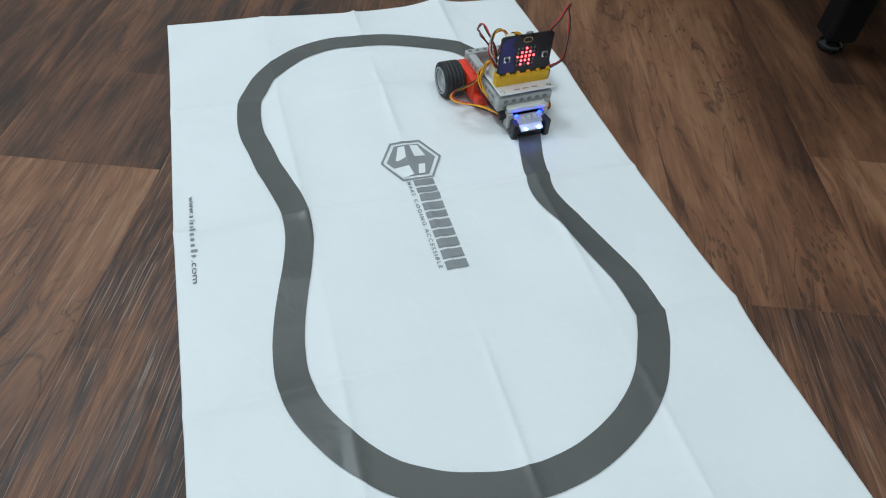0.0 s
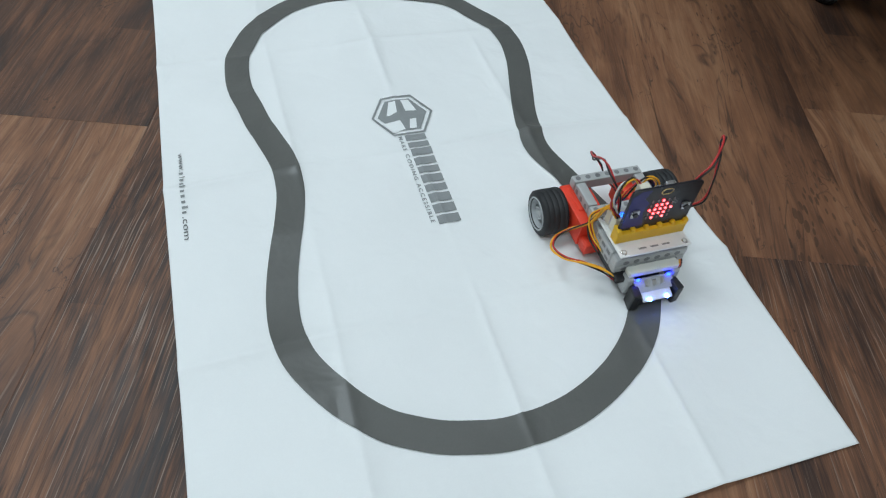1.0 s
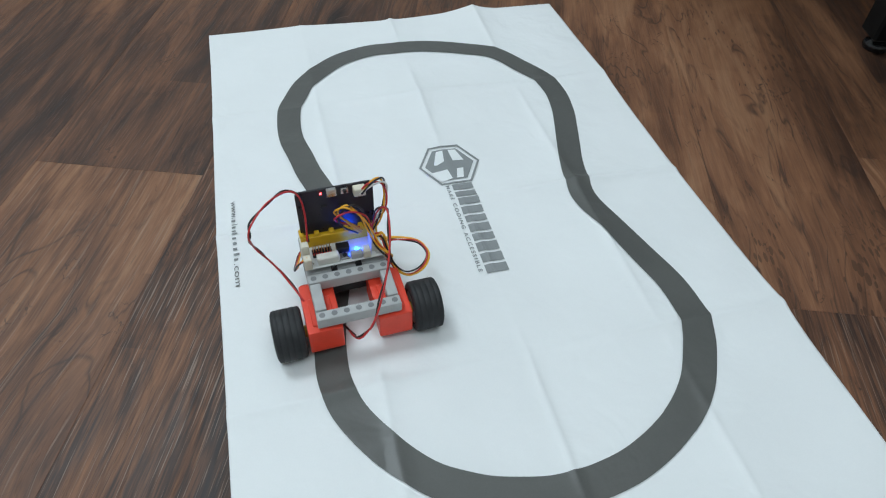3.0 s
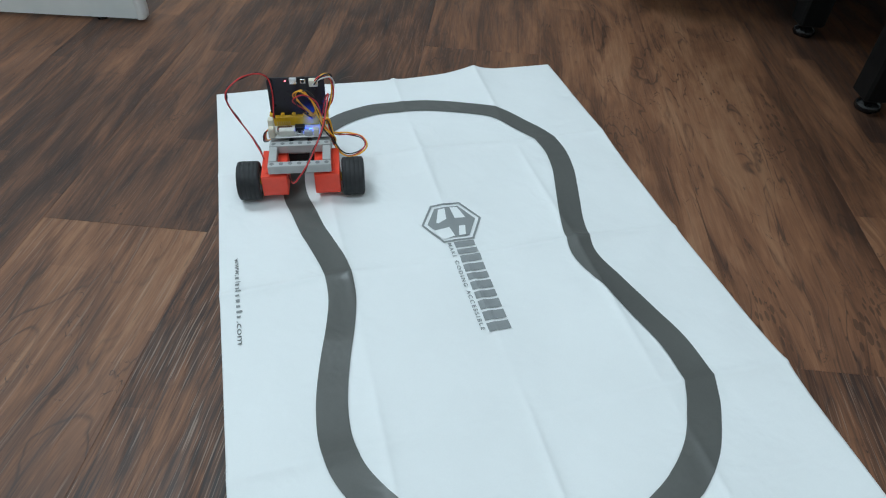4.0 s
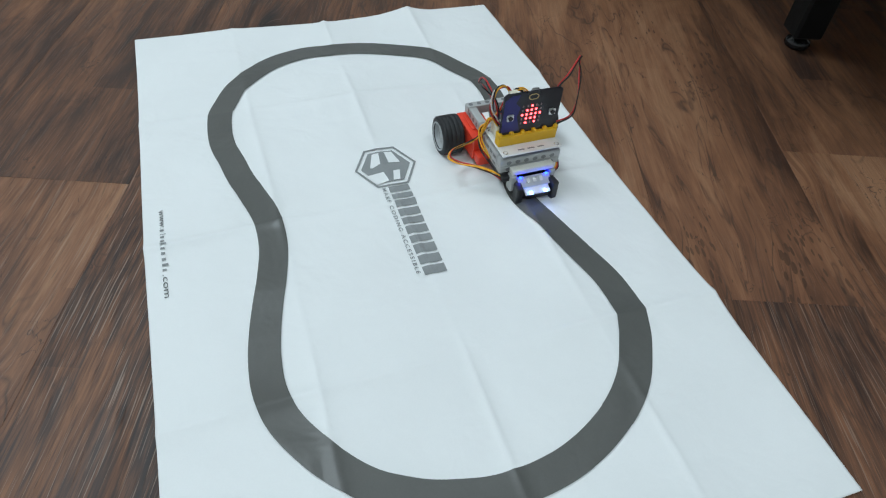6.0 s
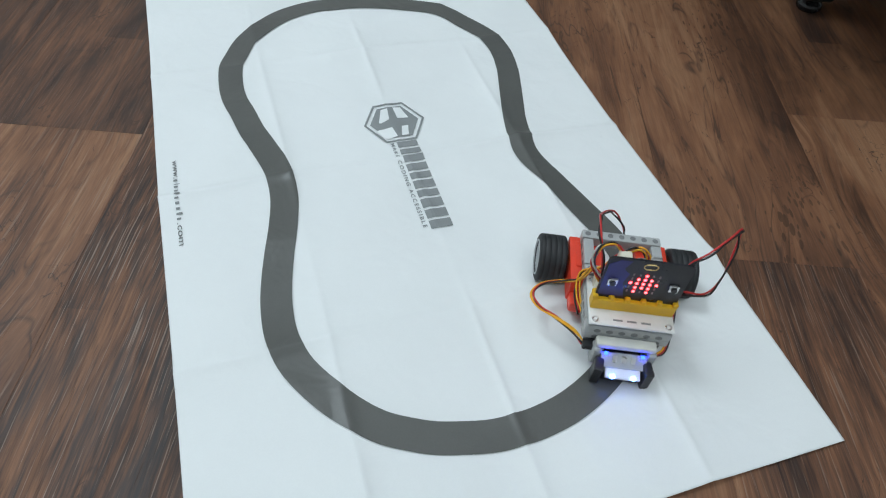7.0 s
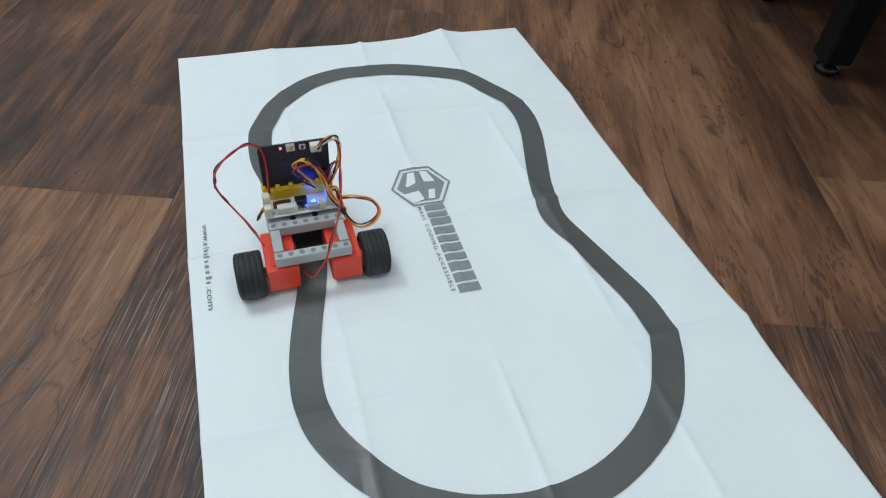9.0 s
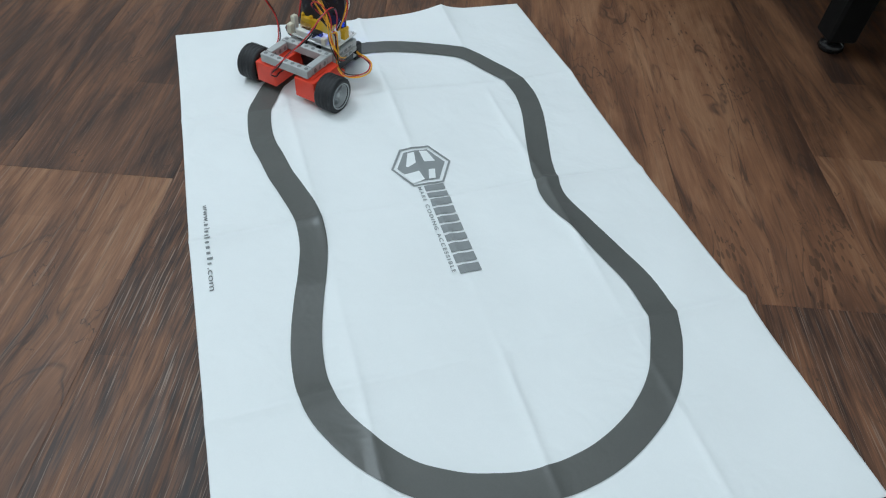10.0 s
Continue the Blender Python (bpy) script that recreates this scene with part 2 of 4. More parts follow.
def box(bm, x0, x1, y0, y1, z0, z1, bevel=0.0, m=None, mat=0, seg=1):
    g = bmesh.ops.create_cube(bm, size=1.0)
    vs = g["verts"]
    for v in vs:
        v.co = Vector((x0 + (v.co.x + 0.5) * (x1 - x0), y0 + (v.co.y + 0.5) * (y1 - y0), z0 + (v.co.z + 0.5) * (z1 - z0)))
        if m is not None:
            v.co = m @ v.co
    fs = list({f for v in vs for f in v.link_faces})
    for f in fs:
        f.material_index = mat
    if bevel > 0:
        es = list({e for v in vs for e in v.link_edges})
        out = bmesh.ops.bevel(bm, geom=es, offset=bevel, segments=seg, profile=0.6, affect="EDGES")
        for f in out["faces"]:
            f.material_index = mat
    return bm


def cyl(bm, a, b, r, seg=16, r2=None, mat=0):
    a, b = Vector(a), Vector(b)
    d = b - a
    q = d.to_track_quat("Z", "Y").to_matrix().to_4x4()
    g = bmesh.ops.create_cone(bm, cap_ends=True, segments=seg, radius1=r, radius2=r if r2 is None else r2, depth=d.length,
                              matrix=Matrix.Translation((a + b) / 2) @ q)
    for f in {f for v in g["verts"] for f in v.link_faces}:
        f.material_index = mat
    return bm


def lathe(bm, profile, seg=32, axis="X"):
    """Turns (along, radius) pairs round the axis."""
    rings = []
    for a, r in profile:
        ring = []
        for i in range(seg):
            c, s = math.cos(2 * math.pi * i / seg) * r, math.sin(2 * math.pi * i / seg) * r
            ring.append(bm.verts.new((a, c, s) if axis == "X" else (c, s, a)))
        rings.append(ring)
    for p, q in zip(rings, rings[1:]):
        for i in range(seg):
            bm.faces.new((p[i], p[(i + 1) % seg], q[(i + 1) % seg], q[i]))
    bmesh.ops.recalc_face_normals(bm, faces=bm.faces)
    return bm


def spline(points, n=8):
    """Catmull-Rom points through the given ones."""
    p = [Vector(v) for v in points]
    p = [2 * p[0] - p[1], *p, 2 * p[-1] - p[-2]]
    out = []
    for i in range(1, len(p) - 2):
        for k in range(n):
            t = k / n
            a, b, c, d = p[i - 1], p[i], p[i + 1], p[i + 2]
            out.append(0.5 * (2 * b + (c - a) * t + (2 * a - 5 * b + 4 * c - d) * t * t + (3 * b - a - 3 * c + d) * t ** 3))
    out.append(p[-2])
    return out


def tube(bm, points, r, seg=7, n=7):
    pts = spline(points, n)
    prev = None
    up = Vector((0, 0, 1))
    for i, c in enumerate(pts):
        d = (pts[min(i + 1, len(pts) - 1)] - pts[max(i - 1, 0)]).normalized()
        side = d.cross(up)
        side = side.normalized() if side.length > 1e-4 else Vector((1, 0, 0))
        top = side.cross(d)
        up = top
        ring = [bm.verts.new(c + r * (math.cos(2 * math.pi * k / seg) * side + math.sin(2 * math.pi * k / seg) * top)) for k in range(seg)]
        if prev:
            for k in range(seg):
                bm.faces.new((prev[k], prev[(k + 1) % seg], ring[(k + 1) % seg], ring[k]))
        else:
            bm.faces.new(ring[::-1])
        prev = ring
    bm.faces.new(prev)
    return bm


# ---------------------------------------------------------------- room shell
def build_room():
    x0, x1, y0, y1, h = ROOM
    for name, a in (("wall_north", (x0 - 0.1, x1 + 0.1, y1, y1 + 0.1, -0.02, h)), ("wall_south", (x0 - 0.1, x1 + 0.1, y0 - 0.1, y0, -0.02, h)),
                    ("wall_west", (x0 - 0.1, x0, y0, y1, -0.02, h)), ("wall_east", (x1, x1 + 0.1, y0, y1, -0.02, h))):
        w = part(name, box(bmesh.new(), *a), M_WALL)
        tagged(w, "plain pale painted office wall", "wall", kind="structure")
    c = part("ceiling", box(bmesh.new(), x0 - 0.1, x1 + 0.1, y0 - 0.1, y1 + 0.1, h, h + 0.1), M_CEIL)
    tagged(c, "plain white ceiling", "ceiling", kind="structure")
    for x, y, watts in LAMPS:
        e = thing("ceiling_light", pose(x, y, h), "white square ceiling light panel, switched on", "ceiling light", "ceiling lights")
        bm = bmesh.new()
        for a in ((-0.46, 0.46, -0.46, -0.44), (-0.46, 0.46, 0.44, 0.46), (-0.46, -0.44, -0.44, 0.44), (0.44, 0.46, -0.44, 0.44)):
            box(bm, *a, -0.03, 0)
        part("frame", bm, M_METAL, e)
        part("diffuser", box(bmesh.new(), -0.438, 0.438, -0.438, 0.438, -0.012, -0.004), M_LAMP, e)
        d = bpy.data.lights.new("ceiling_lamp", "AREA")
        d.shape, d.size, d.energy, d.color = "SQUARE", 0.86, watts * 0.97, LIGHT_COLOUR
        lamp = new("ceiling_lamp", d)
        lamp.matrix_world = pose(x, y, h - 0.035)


# ---------------------------------------------------------------- floor
PLANK_W, PLANK_L, PLANK_TURN = 0.1484, 0.914, 70.1
PLANK_U = -0.1472                       # a seam's distance across the planks
JOINTS = {-2: 0.136, -1: 0.376, 0: -0.33, 1: 0.765, 2: 0.058, 3: 0.2856, 4: 0.4796, 5: 0.80, 6: 0.15}
# tone, spots, streaks by (row, number along the row)
TONES = {(-1, 0): (0.61, 0.25, 0.45), (-1, 1): (0.30, 0.05, 0.15), (0, 1): (0.28, 0.05, 0.90), (0, 2): (0.32, 0.1, 0.2), (-2, 0): (0.38, 0.1, 0.3), (-2, 1): (0.35, 0.1, 0.1),
         (3, 0): (0.46, 0.1, 0.50), (3, 1): (0.58, 0.9, 0.05), (4, 0): (0.66, 0.15, 0.25), (4, 1): (0.45, 0.1, 0.10), (5, 0): (0.50, 0.1, 0.1), (1, 0): (0.50, 0.2, 0.1), (1, 1): (0.48, 0.3, 0.1),
         (2, 1): (0.56, 0.2, 0.1), (2, 0): (0.50, 0.2, 0.1), (5, 1): (0.5, 0.4, 0.1)}


def build_floor():
    f = thing("floor", pose(0, 0, 0), "dark walnut wood-look plank floor, lightly scuffed", "floor", kind="structure")
    me = bpy.data.meshes.new("plank")
    bm = bmesh.new()
    g = 0.00006
    box(bm, g, PLANK_W - g, g, PLANK_L - g, -0.005, 0.0, 0.00016)
    bm.to_mesh(me)
    bm.free()
    me.materials.append(M_WOOD)
    rng = random.Random(11)
    turn = radians(PLANK_TURN)
    n, d = (math.sin(turn), -math.cos(turn)), (math.cos(turn), math.sin(turn))
    x0, x1, y0, y1, _ = ROOM
    for k in range(-20, 24):
        start = JOINTS.get(k, rng.random() * PLANK_L)
        for j in range(-5, 6):
            u, v = PLANK_U + k * PLANK_W, start + (j - 1) * PLANK_L
            cx, cy = n[0] * (u + 0.076) + d[0] * (v + 0.457), n[1] * (u + 0.076) + d[1] * (v + 0.457)
            if not (x0 - 0.45 < cx < x1 + 0.45 and y0 - 0.45 < cy < y1 + 0.45):
                continue
            # the plank's own x runs across the row, its y along it
            m = pose(n[0] * u + d[0] * v, n[1] * u + d[1] * v, 0, 0, 0, PLANK_TURN - 90)
            corners = [m @ Vector((a, b, 0)) for a in (0, PLANK_W) for b in (0, PLANK_L)]
            cut = [(p, q) for p, q, out in (((x0 - 0.05, 0, 0), (-1, 0, 0), min(c.x for c in corners) < x0 - 0.05), ((x1 + 0.05, 0, 0), (1, 0, 0), max(c.x for c in corners) > x1 + 0.05),
                                            ((0, y0 - 0.05, 0), (0, -1, 0), min(c.y for c in corners) < y0 - 0.05), ((0, y1 + 0.05, 0), (0, 1, 0), max(c.y for c in corners) > y1 + 0.05)) if out]
            mesh = me
            if cut:
                # planks that end under a wall are sawn off there
                bm = bmesh.new()
                bm.from_mesh(me)
                back = m.inverted()
                for p, q in cut:
                    bmesh.ops.bisect_plane(bm, geom=bm.verts[:] + bm.edges[:] + bm.faces[:], plane_co=back @ Vector(p), plane_no=back.to_3x3() @ Vector(q), clear_outer=True)
                if not bm.faces:
                    bm.free()
                    continue
                mesh = me.copy()
                bm.to_mesh(mesh)
                bm.free()
            ob = new("plank", mesh)
            ob.parent = f
            ob.matrix_basis = m
            tone = TONES.get((k, j), (0.40 + 0.2 * (rng.random() - 0.5), rng.random() * 0.6, rng.random() * 0.3))
            ob.color = (*tone, 1)
    part("underlay", box(bmesh.new(), x0 - 0.1, x1 + 0.1, y0 - 0.1, y1 + 0.1, -0.02, -0.0051), M_BLACK, f)


# ---------------------------------------------------------------- the track sheet
SHEET_W, SHEET_L = 0.4025, 0.6395
FOLD_X = [(0.25, 0.0024, 0.9), (0.5, 0.0028, 1.7), (0.75, 0.0026, 2.6)]   # place across, height, phase
FOLD_Y = [(0.25, 0.0028, 0.3), (0.5, 0.0032, 1.1), (0.75, 0.0026, 2.2)]
NODES = [(0.0004, 0.0016, 0.0004, 0.0020, 0.0006), (0.0006, 0.0046, 0.0008, 0.0040, 0.0034), (0.0006, 0.0040, 0.0006, 0.0046, 0.0010),
         (0.0004, 0.0012, 0.0042, 0.0010, 0.0030), (0.0004, 0.0034, 0.0006, 0.0046, 0.0004)]   # heights of the fold crossings, near row first


def lerp_list(rows, s):
    for (a, p), (b, q) in zip(rows, rows[1:]):
        if s <= b:
            return p + (q - p) * (s - a) / (b - a)
    return rows[-1][1]


def sheet_xy(a, b):
    """Plan place of a point of the sheet: a across, b along."""
    left = 0.0008 * math.sin(9 * b)
    right = lerp_list([(0, 0.4020), (0.25, 0.4035), (0.42, 0.4020), (0.62, 0.4015), (0.76, 0.4030), (1, 0.4020)], b)
    near = 0.0004 * math.sin(11 * a)
    far = lerp_list([(0, 0.6400), (0.27, 0.6365), (0.5, 0.6345), (0.66, 0.6355), (0.74, 0.6385), (0.82, 0.6350), (1, 0.6390)], a)
    return left + (right - left) * a, near + (far - near) * b


def sheet_z(x, y):
    a, b = x / SHEET_W, y / SHEET_L
    p, q = min(3.999, max(0.0, a * 4)), min(3.999, max(0.0, b * 4))
    i, j = int(p), int(q)
    u, v = p - i, q - j
    z = 0.0005 + (NODES[j][i] * (1 - u) + NODES[j][i + 1] * u) * (1 - v) + (NODES[j + 1][i] * (1 - u) + NODES[j + 1][i + 1] * u) * v
    for at, amp, ph in FOLD_X:
        d = math.hypot(x - at * SHEET_W + 0.0012 * math.sin(9 * b + ph), 0.0011)
        flat = 0.75 * math.exp(-((b - 0.54) / 0.12) ** 2) if at == 0.5 else 0.0
        z += (1 - flat) * amp * (0.65 + 0.55 * math.sin(11 * b + ph)) * math.exp(-d / 0.0065)
        z += (1 - flat) * (0.0022 if at == 0.5 else 0.0013) * (0.6 + 0.5 * math.sin(23 * b + 2 * ph)) * math.exp(-d / 0.0020)
    for at, amp, ph in FOLD_Y:
        d = math.hypot(y - at * SHEET_L + 0.0010 * math.sin(8 * a + ph), 0.0011)
        z += amp * (0.70 + 0.50 * math.sin(9 * a + ph)) * math.exp(-d / 0.0075)
        z += (0.0013 if at == 0.5 else 0.0006) * math.exp(-d / 0.0026)
    z += 0.0008 * (noise.noise((x * 14, y * 14, 3.1)) + 0.6)
    z += 0.0020 * math.exp(-((a - 0.74) / 0.055) ** 2) * math.exp(-((1 - b) / 0.05))   # lifted spot on the far edge
    z += 0.0012 * math.exp(-((1 - a) / 0.03)) * (math.exp(-((b - 0.25) / 0.04) ** 2) + 0.7 * math.exp(-((b - 0.75) / 0.04) ** 2))
    return max(0.0005, z)


LINE = [(0.0722, 0.4795), (0.0692, 0.4532), (0.0699, 0.4309), (0.0744, 0.4091), (0.0791, 0.3832), (0.0842, 0.3642), (0.0923, 0.3279), (0.0928, 0.2964), (0.0871, 0.2665), (0.0801, 0.2404),
        (0.0743, 0.2152), (0.0708, 0.1922), (0.0704, 0.1685), (0.0755, 0.1459), (0.0895, 0.1205), (0.1041, 0.1018), (0.1182, 0.0888), (0.1341, 0.0797), (0.1491, 0.0731), (0.1657, 0.0686),
        (0.1826, 0.0652), (0.2000, 0.0643), (0.2196, 0.0661), (0.2408, 0.0708), (0.2641, 0.0804), (0.2864, 0.0941), (0.3048, 0.1115), (0.3181, 0.1318), (0.3261, 0.1476), (0.3307, 0.1665),
        (0.3300, 0.1959), (0.3213, 0.2291), (0.3116, 0.2642), (0.3024, 0.3021), (0.3090, 0.3430), (0.3185, 0.3745), (0.3265, 0.4000), (0.3335, 0.4250), (0.3378, 0.4570), (0.3330, 0.4850), (0.3180, 0.5110), (0.2980, 0.5390), (0.2640, 0.5550), (0.2240, 0.5680), (0.1943, 0.5707), (0.1687, 0.5710), (0.1401, 0.5617), (0.1185, 0.5481), (0.0930, 0.5229), (0.0792, 0.4974)]
LINE_WIDTH = 0.0218


def cut_fine(bm):
    """Cuts large faces until they are small enough to follow the sheet."""
    for _ in range(5):
        es = [e for e in bm.edges if e.calc_length() > 0.0028]
        if not es:
            break
        bmesh.ops.subdivide_edges(bm, edges=es, cuts=1, use_grid_fill=True)
        bmesh.ops.triangulate(bm, faces=[f for f in bm.faces if len(f.verts) > 4])
    return bm


def draped(bm, lift):
    if len(bm.faces) < 40:
        cut_fine(bm)
    for v in bm.verts:
        v.co.z = sheet_z(v.co.x, v.co.y) + lift
    return bm


def text_mesh(body, length, height, at, lift, space=1.0, weight=0.002):
    """Words that run down the sheet's y, letter tops towards +x."""
    cu = bpy.data.curves.new("words", "FONT")
    cu.body = body
    cu.space_character, cu.offset = space, weight
    ob = bpy.data.objects.new("words", cu)
    scene.collection.objects.link(ob)
    me = bpy.data.meshes.new_from_object(ob)
    bpy.data.objects.remove(ob)
    bm = bmesh.new()
    bm.from_mesh(me)
    xs, ys = [v.co.x for v in bm.verts], [v.co.y for v in bm.verts]
    sx, sy = length / (max(xs) - min(xs)), height / (max(ys) - min(ys))
    for v in bm.verts:
        px, py = (v.co.x - min(xs)) * sx, (v.co.y - min(ys)) * sy
        v.co = Vector((at[0] + py, at[1] - px, 0))
    return draped(bm, lift)


def poly(bm, pts):
    """A flat polygon cut fine enough to drape."""
    f = bm.faces.new([bm.verts.new((x, y, 0)) for x, y in pts])
    return f


def build_sheet():
    e = thing("track_sheet", pose(0, 0, 0), "creased white paper sheet with printed dark line loop on floor", "track sheet")
    nx, ny = 230, 325
    bm = bmesh.new()
    top, low = [], []
    for j in range(ny + 1):
        for i in range(nx + 1):
            x, y = sheet_xy(i / nx, j / ny)
            z = sheet_z(x, y)
            top.append(bm.verts.new((x, y, z)))
            low.append(bm.verts.new((x, y, z - 0.0003)))
    for j in range(ny):
        for i in range(nx):
            a, b, c, d = j * (nx + 1) + i, j * (nx + 1) + i + 1, (j + 1) * (nx + 1) + i + 1, (j + 1) * (nx + 1) + i
            bm.faces.new((top[a], top[b], top[c], top[d]))
            bm.faces.new((low[d], low[c], low[b], low[a]))
    rim = [i for i in range(nx + 1)] + [j * (nx + 1) + nx for j in range(1, ny + 1)] + [ny * (nx + 1) + i for i in range(nx - 1, -1, -1)] + [j * (nx + 1) for j in range(ny - 1, 0, -1)]
    for a, b in zip(rim, rim[1:] + rim[:1]):
        bm.faces.new((top[b], top[a], low[a], low[b]))
    part("sheet", bm, M_PAPER, e, smooth=True)
    # the loop
    closed = LINE[-2:] + LINE + LINE[:2]
    pts = spline([(x, y, 0) for x, y in closed], 14)[28:28 + 14 * len(LINE)]
    bm = bmesh.new()
    rows = []
    for i, c in enumerate(pts):
        d = (pts[(i + 1) % len(pts)] - pts[i - 1]).normalized()
        s = Vector((d.y, -d.x, 0))
        w = LINE_WIDTH * (1 + (0.08 * math.exp(-((c.y - 0.150) / 0.06) ** 2) if c.x > 0.28 else 0.0))
        rows.append([bm.verts.new(c + s * w * (k / 12 - 0.5)) for k in range(13)])
    for p, q in zip(rows, rows[1:] + rows[:1]):
        for k in range(12):
            bm.faces.new((p[k], q[k], q[k + 1], p[k + 1]))
    bmesh.ops.recalc_face_normals(bm, faces=bm.faces)
    part("printed_line", draped(bm, 0.0008), M_TRACK, e, "dark grey printed guide line", smooth=True)
    # emblem: a ring and a filled six-sided shape with pale bars
    cx, cy, r = 0.2020, 0.3680, 0.0279
    corner = lambda k, s: (cx + r * s * math.cos(radians(60 * k)), cy + r * s * 1.05 * math.sin(radians(60 * k)))
    bm = bmesh.new()
    for k in range(6):
        poly(bm, [corner(k, 0.92), corner(k, 1.0), corner(k + 1, 1.0), corner(k + 1, 0.92)])
    bmesh.ops.remove_doubles(bm, verts=bm.verts, dist=1e-5)
    part("emblem_ring", draped(bm, 0.0007), M_INK, e)
    bm = bmesh.new()
    poly(bm, [corner(k, 0.80) for k in range(6)])
    part("emblem_plate", draped(bm, 0.0007), M_INK, e)
    place = lambda u, v: (cx + u * r, cy + v * r * 1.08)
    for q in ([(-0.29, 0.6), (-0.07, 0.6), (-0.14, 0.13), (-0.43, 0.0), (-0.5, 0.03)], [(0.11, 0.63), (0.36, 0.6), (0.5, 0.1), (0.14, 0.13)], [(-0.72, -0.3), (-0.14, -0.23), (-0.07, -0.63), (-0.47, -0.73)], [(0.18, -0.23), (0.39, -0.23), (0.29, -0.63), (0.07, -0.63)]):
        bm = bmesh.new()
        poly(bm, [place(*p) for p in q])
        part("emblem_bar", draped(bm, 0.0010), M_PAPER, e)
    # the brand's name becomes ten blocks
    y = 0.3413
    for k, w in enumerate((0.0078, 0.0072, 0.0080, 0.0088, 0.0078, 0.0094, 0.0080, 0.0100, 0.0098, 0.0092)):
        bm = bmesh.new()
        x0, x1 = 0.1968, 0.2146
        y1 = y - w * 0.955
        poly(bm, [(x0, y), (x1, y), (x1, y1), (x0, y1)])
        part("name_block", draped(bm, 0.0007), M_INK, e)
        y = y1 - 0.0024
    part("slogan", text_mesh("MAKE CODING ACCESSIBLE", 0.1003, 0.0034, (0.1911, 0.3409), 0.0007, 1.4, 0.014), M_INK, e)
    # the address: plain ends, bars for the name
    part("address_start", text_mesh("www.", 0.0210, 0.0031, (0.0116, 0.3610), 0.0007, 1.0, -0.004), M_INK_DARK, e)
    part("address_end", text_mesh(".com", 0.0228, 0.0031, (0.0112, 0.2905), 0.0007, 1.0, -0.004), M_INK_DARK, e)
    y = 0.3385
    for w, tall in ((0.0040, 1), (0.0014, 1.5), (0.0040, 1), (0.0036, 1), (0.0024, 1.5), (0.0026, 1), (0.0040, 1), (0.0040, 1), (0.0038, 1.5), (0.0034, 1)):
        bm = bmesh.new()
        poly(bm, [(0.0114, y), (0.0114 + 0.0030 * tall, y), (0.0114 + 0.0030 * tall, y - w * 0.60), (0.0114, y - w * 0.60)])
        poly_b = draped(bm, 0.0007)
        part("address_bar", poly_b, M_INK, e)
        y -= w * 1.07 + 0.0012


# ---------------------------------------------------------------- furniture at the room's side
def leg_mesh(w, h, foot):
    bm = bmesh.new()
    box(bm, -w / 2, w / 2, -w / 2, w / 2, foot, h, 0.003)
    return bm


def build_furniture():
    # black square table legs, the end pair beside the sheet; the top is unseen
    e = thing("black_table", pose(0.767, 0.565, 0, 0, 0, -16.2), "black square table legs with round glides under an added unseen top", "table")
    for x, y in ((0.0, -0.1007), (0.0, 0.1007), (1.15, -0.1007), (1.15, 0.1007)):
        lg = part("leg", leg_mesh(0.0350, 0.25, 0.016), M_BLACKWOOD, e)
        lg.location = (x, y, 0)
        part("glide", lathe(bmesh.new(), [(0.0, 0.001), (0.0, 0.0125), (0.004, 0.0150), (0.009, 0.0135), (0.012, 0.008), (0.0165, 0.007), (0.0165, 0.001)], 20, "Z"), M_GLIDE, lg, "glossy black round glide", True)
    # unseen low top, added with its overhang to darken the floor by the legs
    part("tabletop", box(bmesh.new(), -0.13, 1.35, -0.38, 0.20, 0.25, 0.30, 0.006), M_BLACKWOOD, e)
    bm = bmesh.new()
    box(bm, 0.0, 1.17, -0.105, -0.085, 0.215, 0.25)
    part("apron", bm, M_BLACKWOOD, e)
    # one real black leg; the cabinet over it is added for the shade behind
    s = thing("black_cabinet", pose(0.6545, 0.8800, 0, 0, 0, -16.2), "black rounded leg with an added black body standing for shade", "cabinet")
    for x in (0.0, 0.62):
        for y in (0.0, 0.42):
            lg = part("leg", leg_mesh(0.037, 0.095, 0.012), M_BLACKWOOD, s)
            lg.location = (x, y, 0)
            part("glide", lathe(bmesh.new(), [(0.0, 0.001), (0.0, 0.022), (0.008, 0.025), (0.0125, 0.024), (0.0125, 0.001)], 20, "Z"), M_GLIDE, lg, "black round foot", True)
    # the body overhangs its legs to cover floor that lies in shade
    part("body", box(bmesh.new(), -0.065, 0.80, -0.115, 0.56, 0.085, 0.60, 0.004), M_BLACKWOOD, s)
    for k in range(2):
        d = part("door", box(bmesh.new(), -0.040 + 0.350 * k, 0.305 + 0.350 * k, -0.131, -0.116, 0.10, 0.59, 0.003), M_BLACKWOOD, s)
        part("handle", box(bmesh.new(), 0.27 + 0.08 * k, 0.28 + 0.08 * k, -0.145, -0.132, 0.33, 0.43, 0.002), M_METAL, d, "small metal handle")


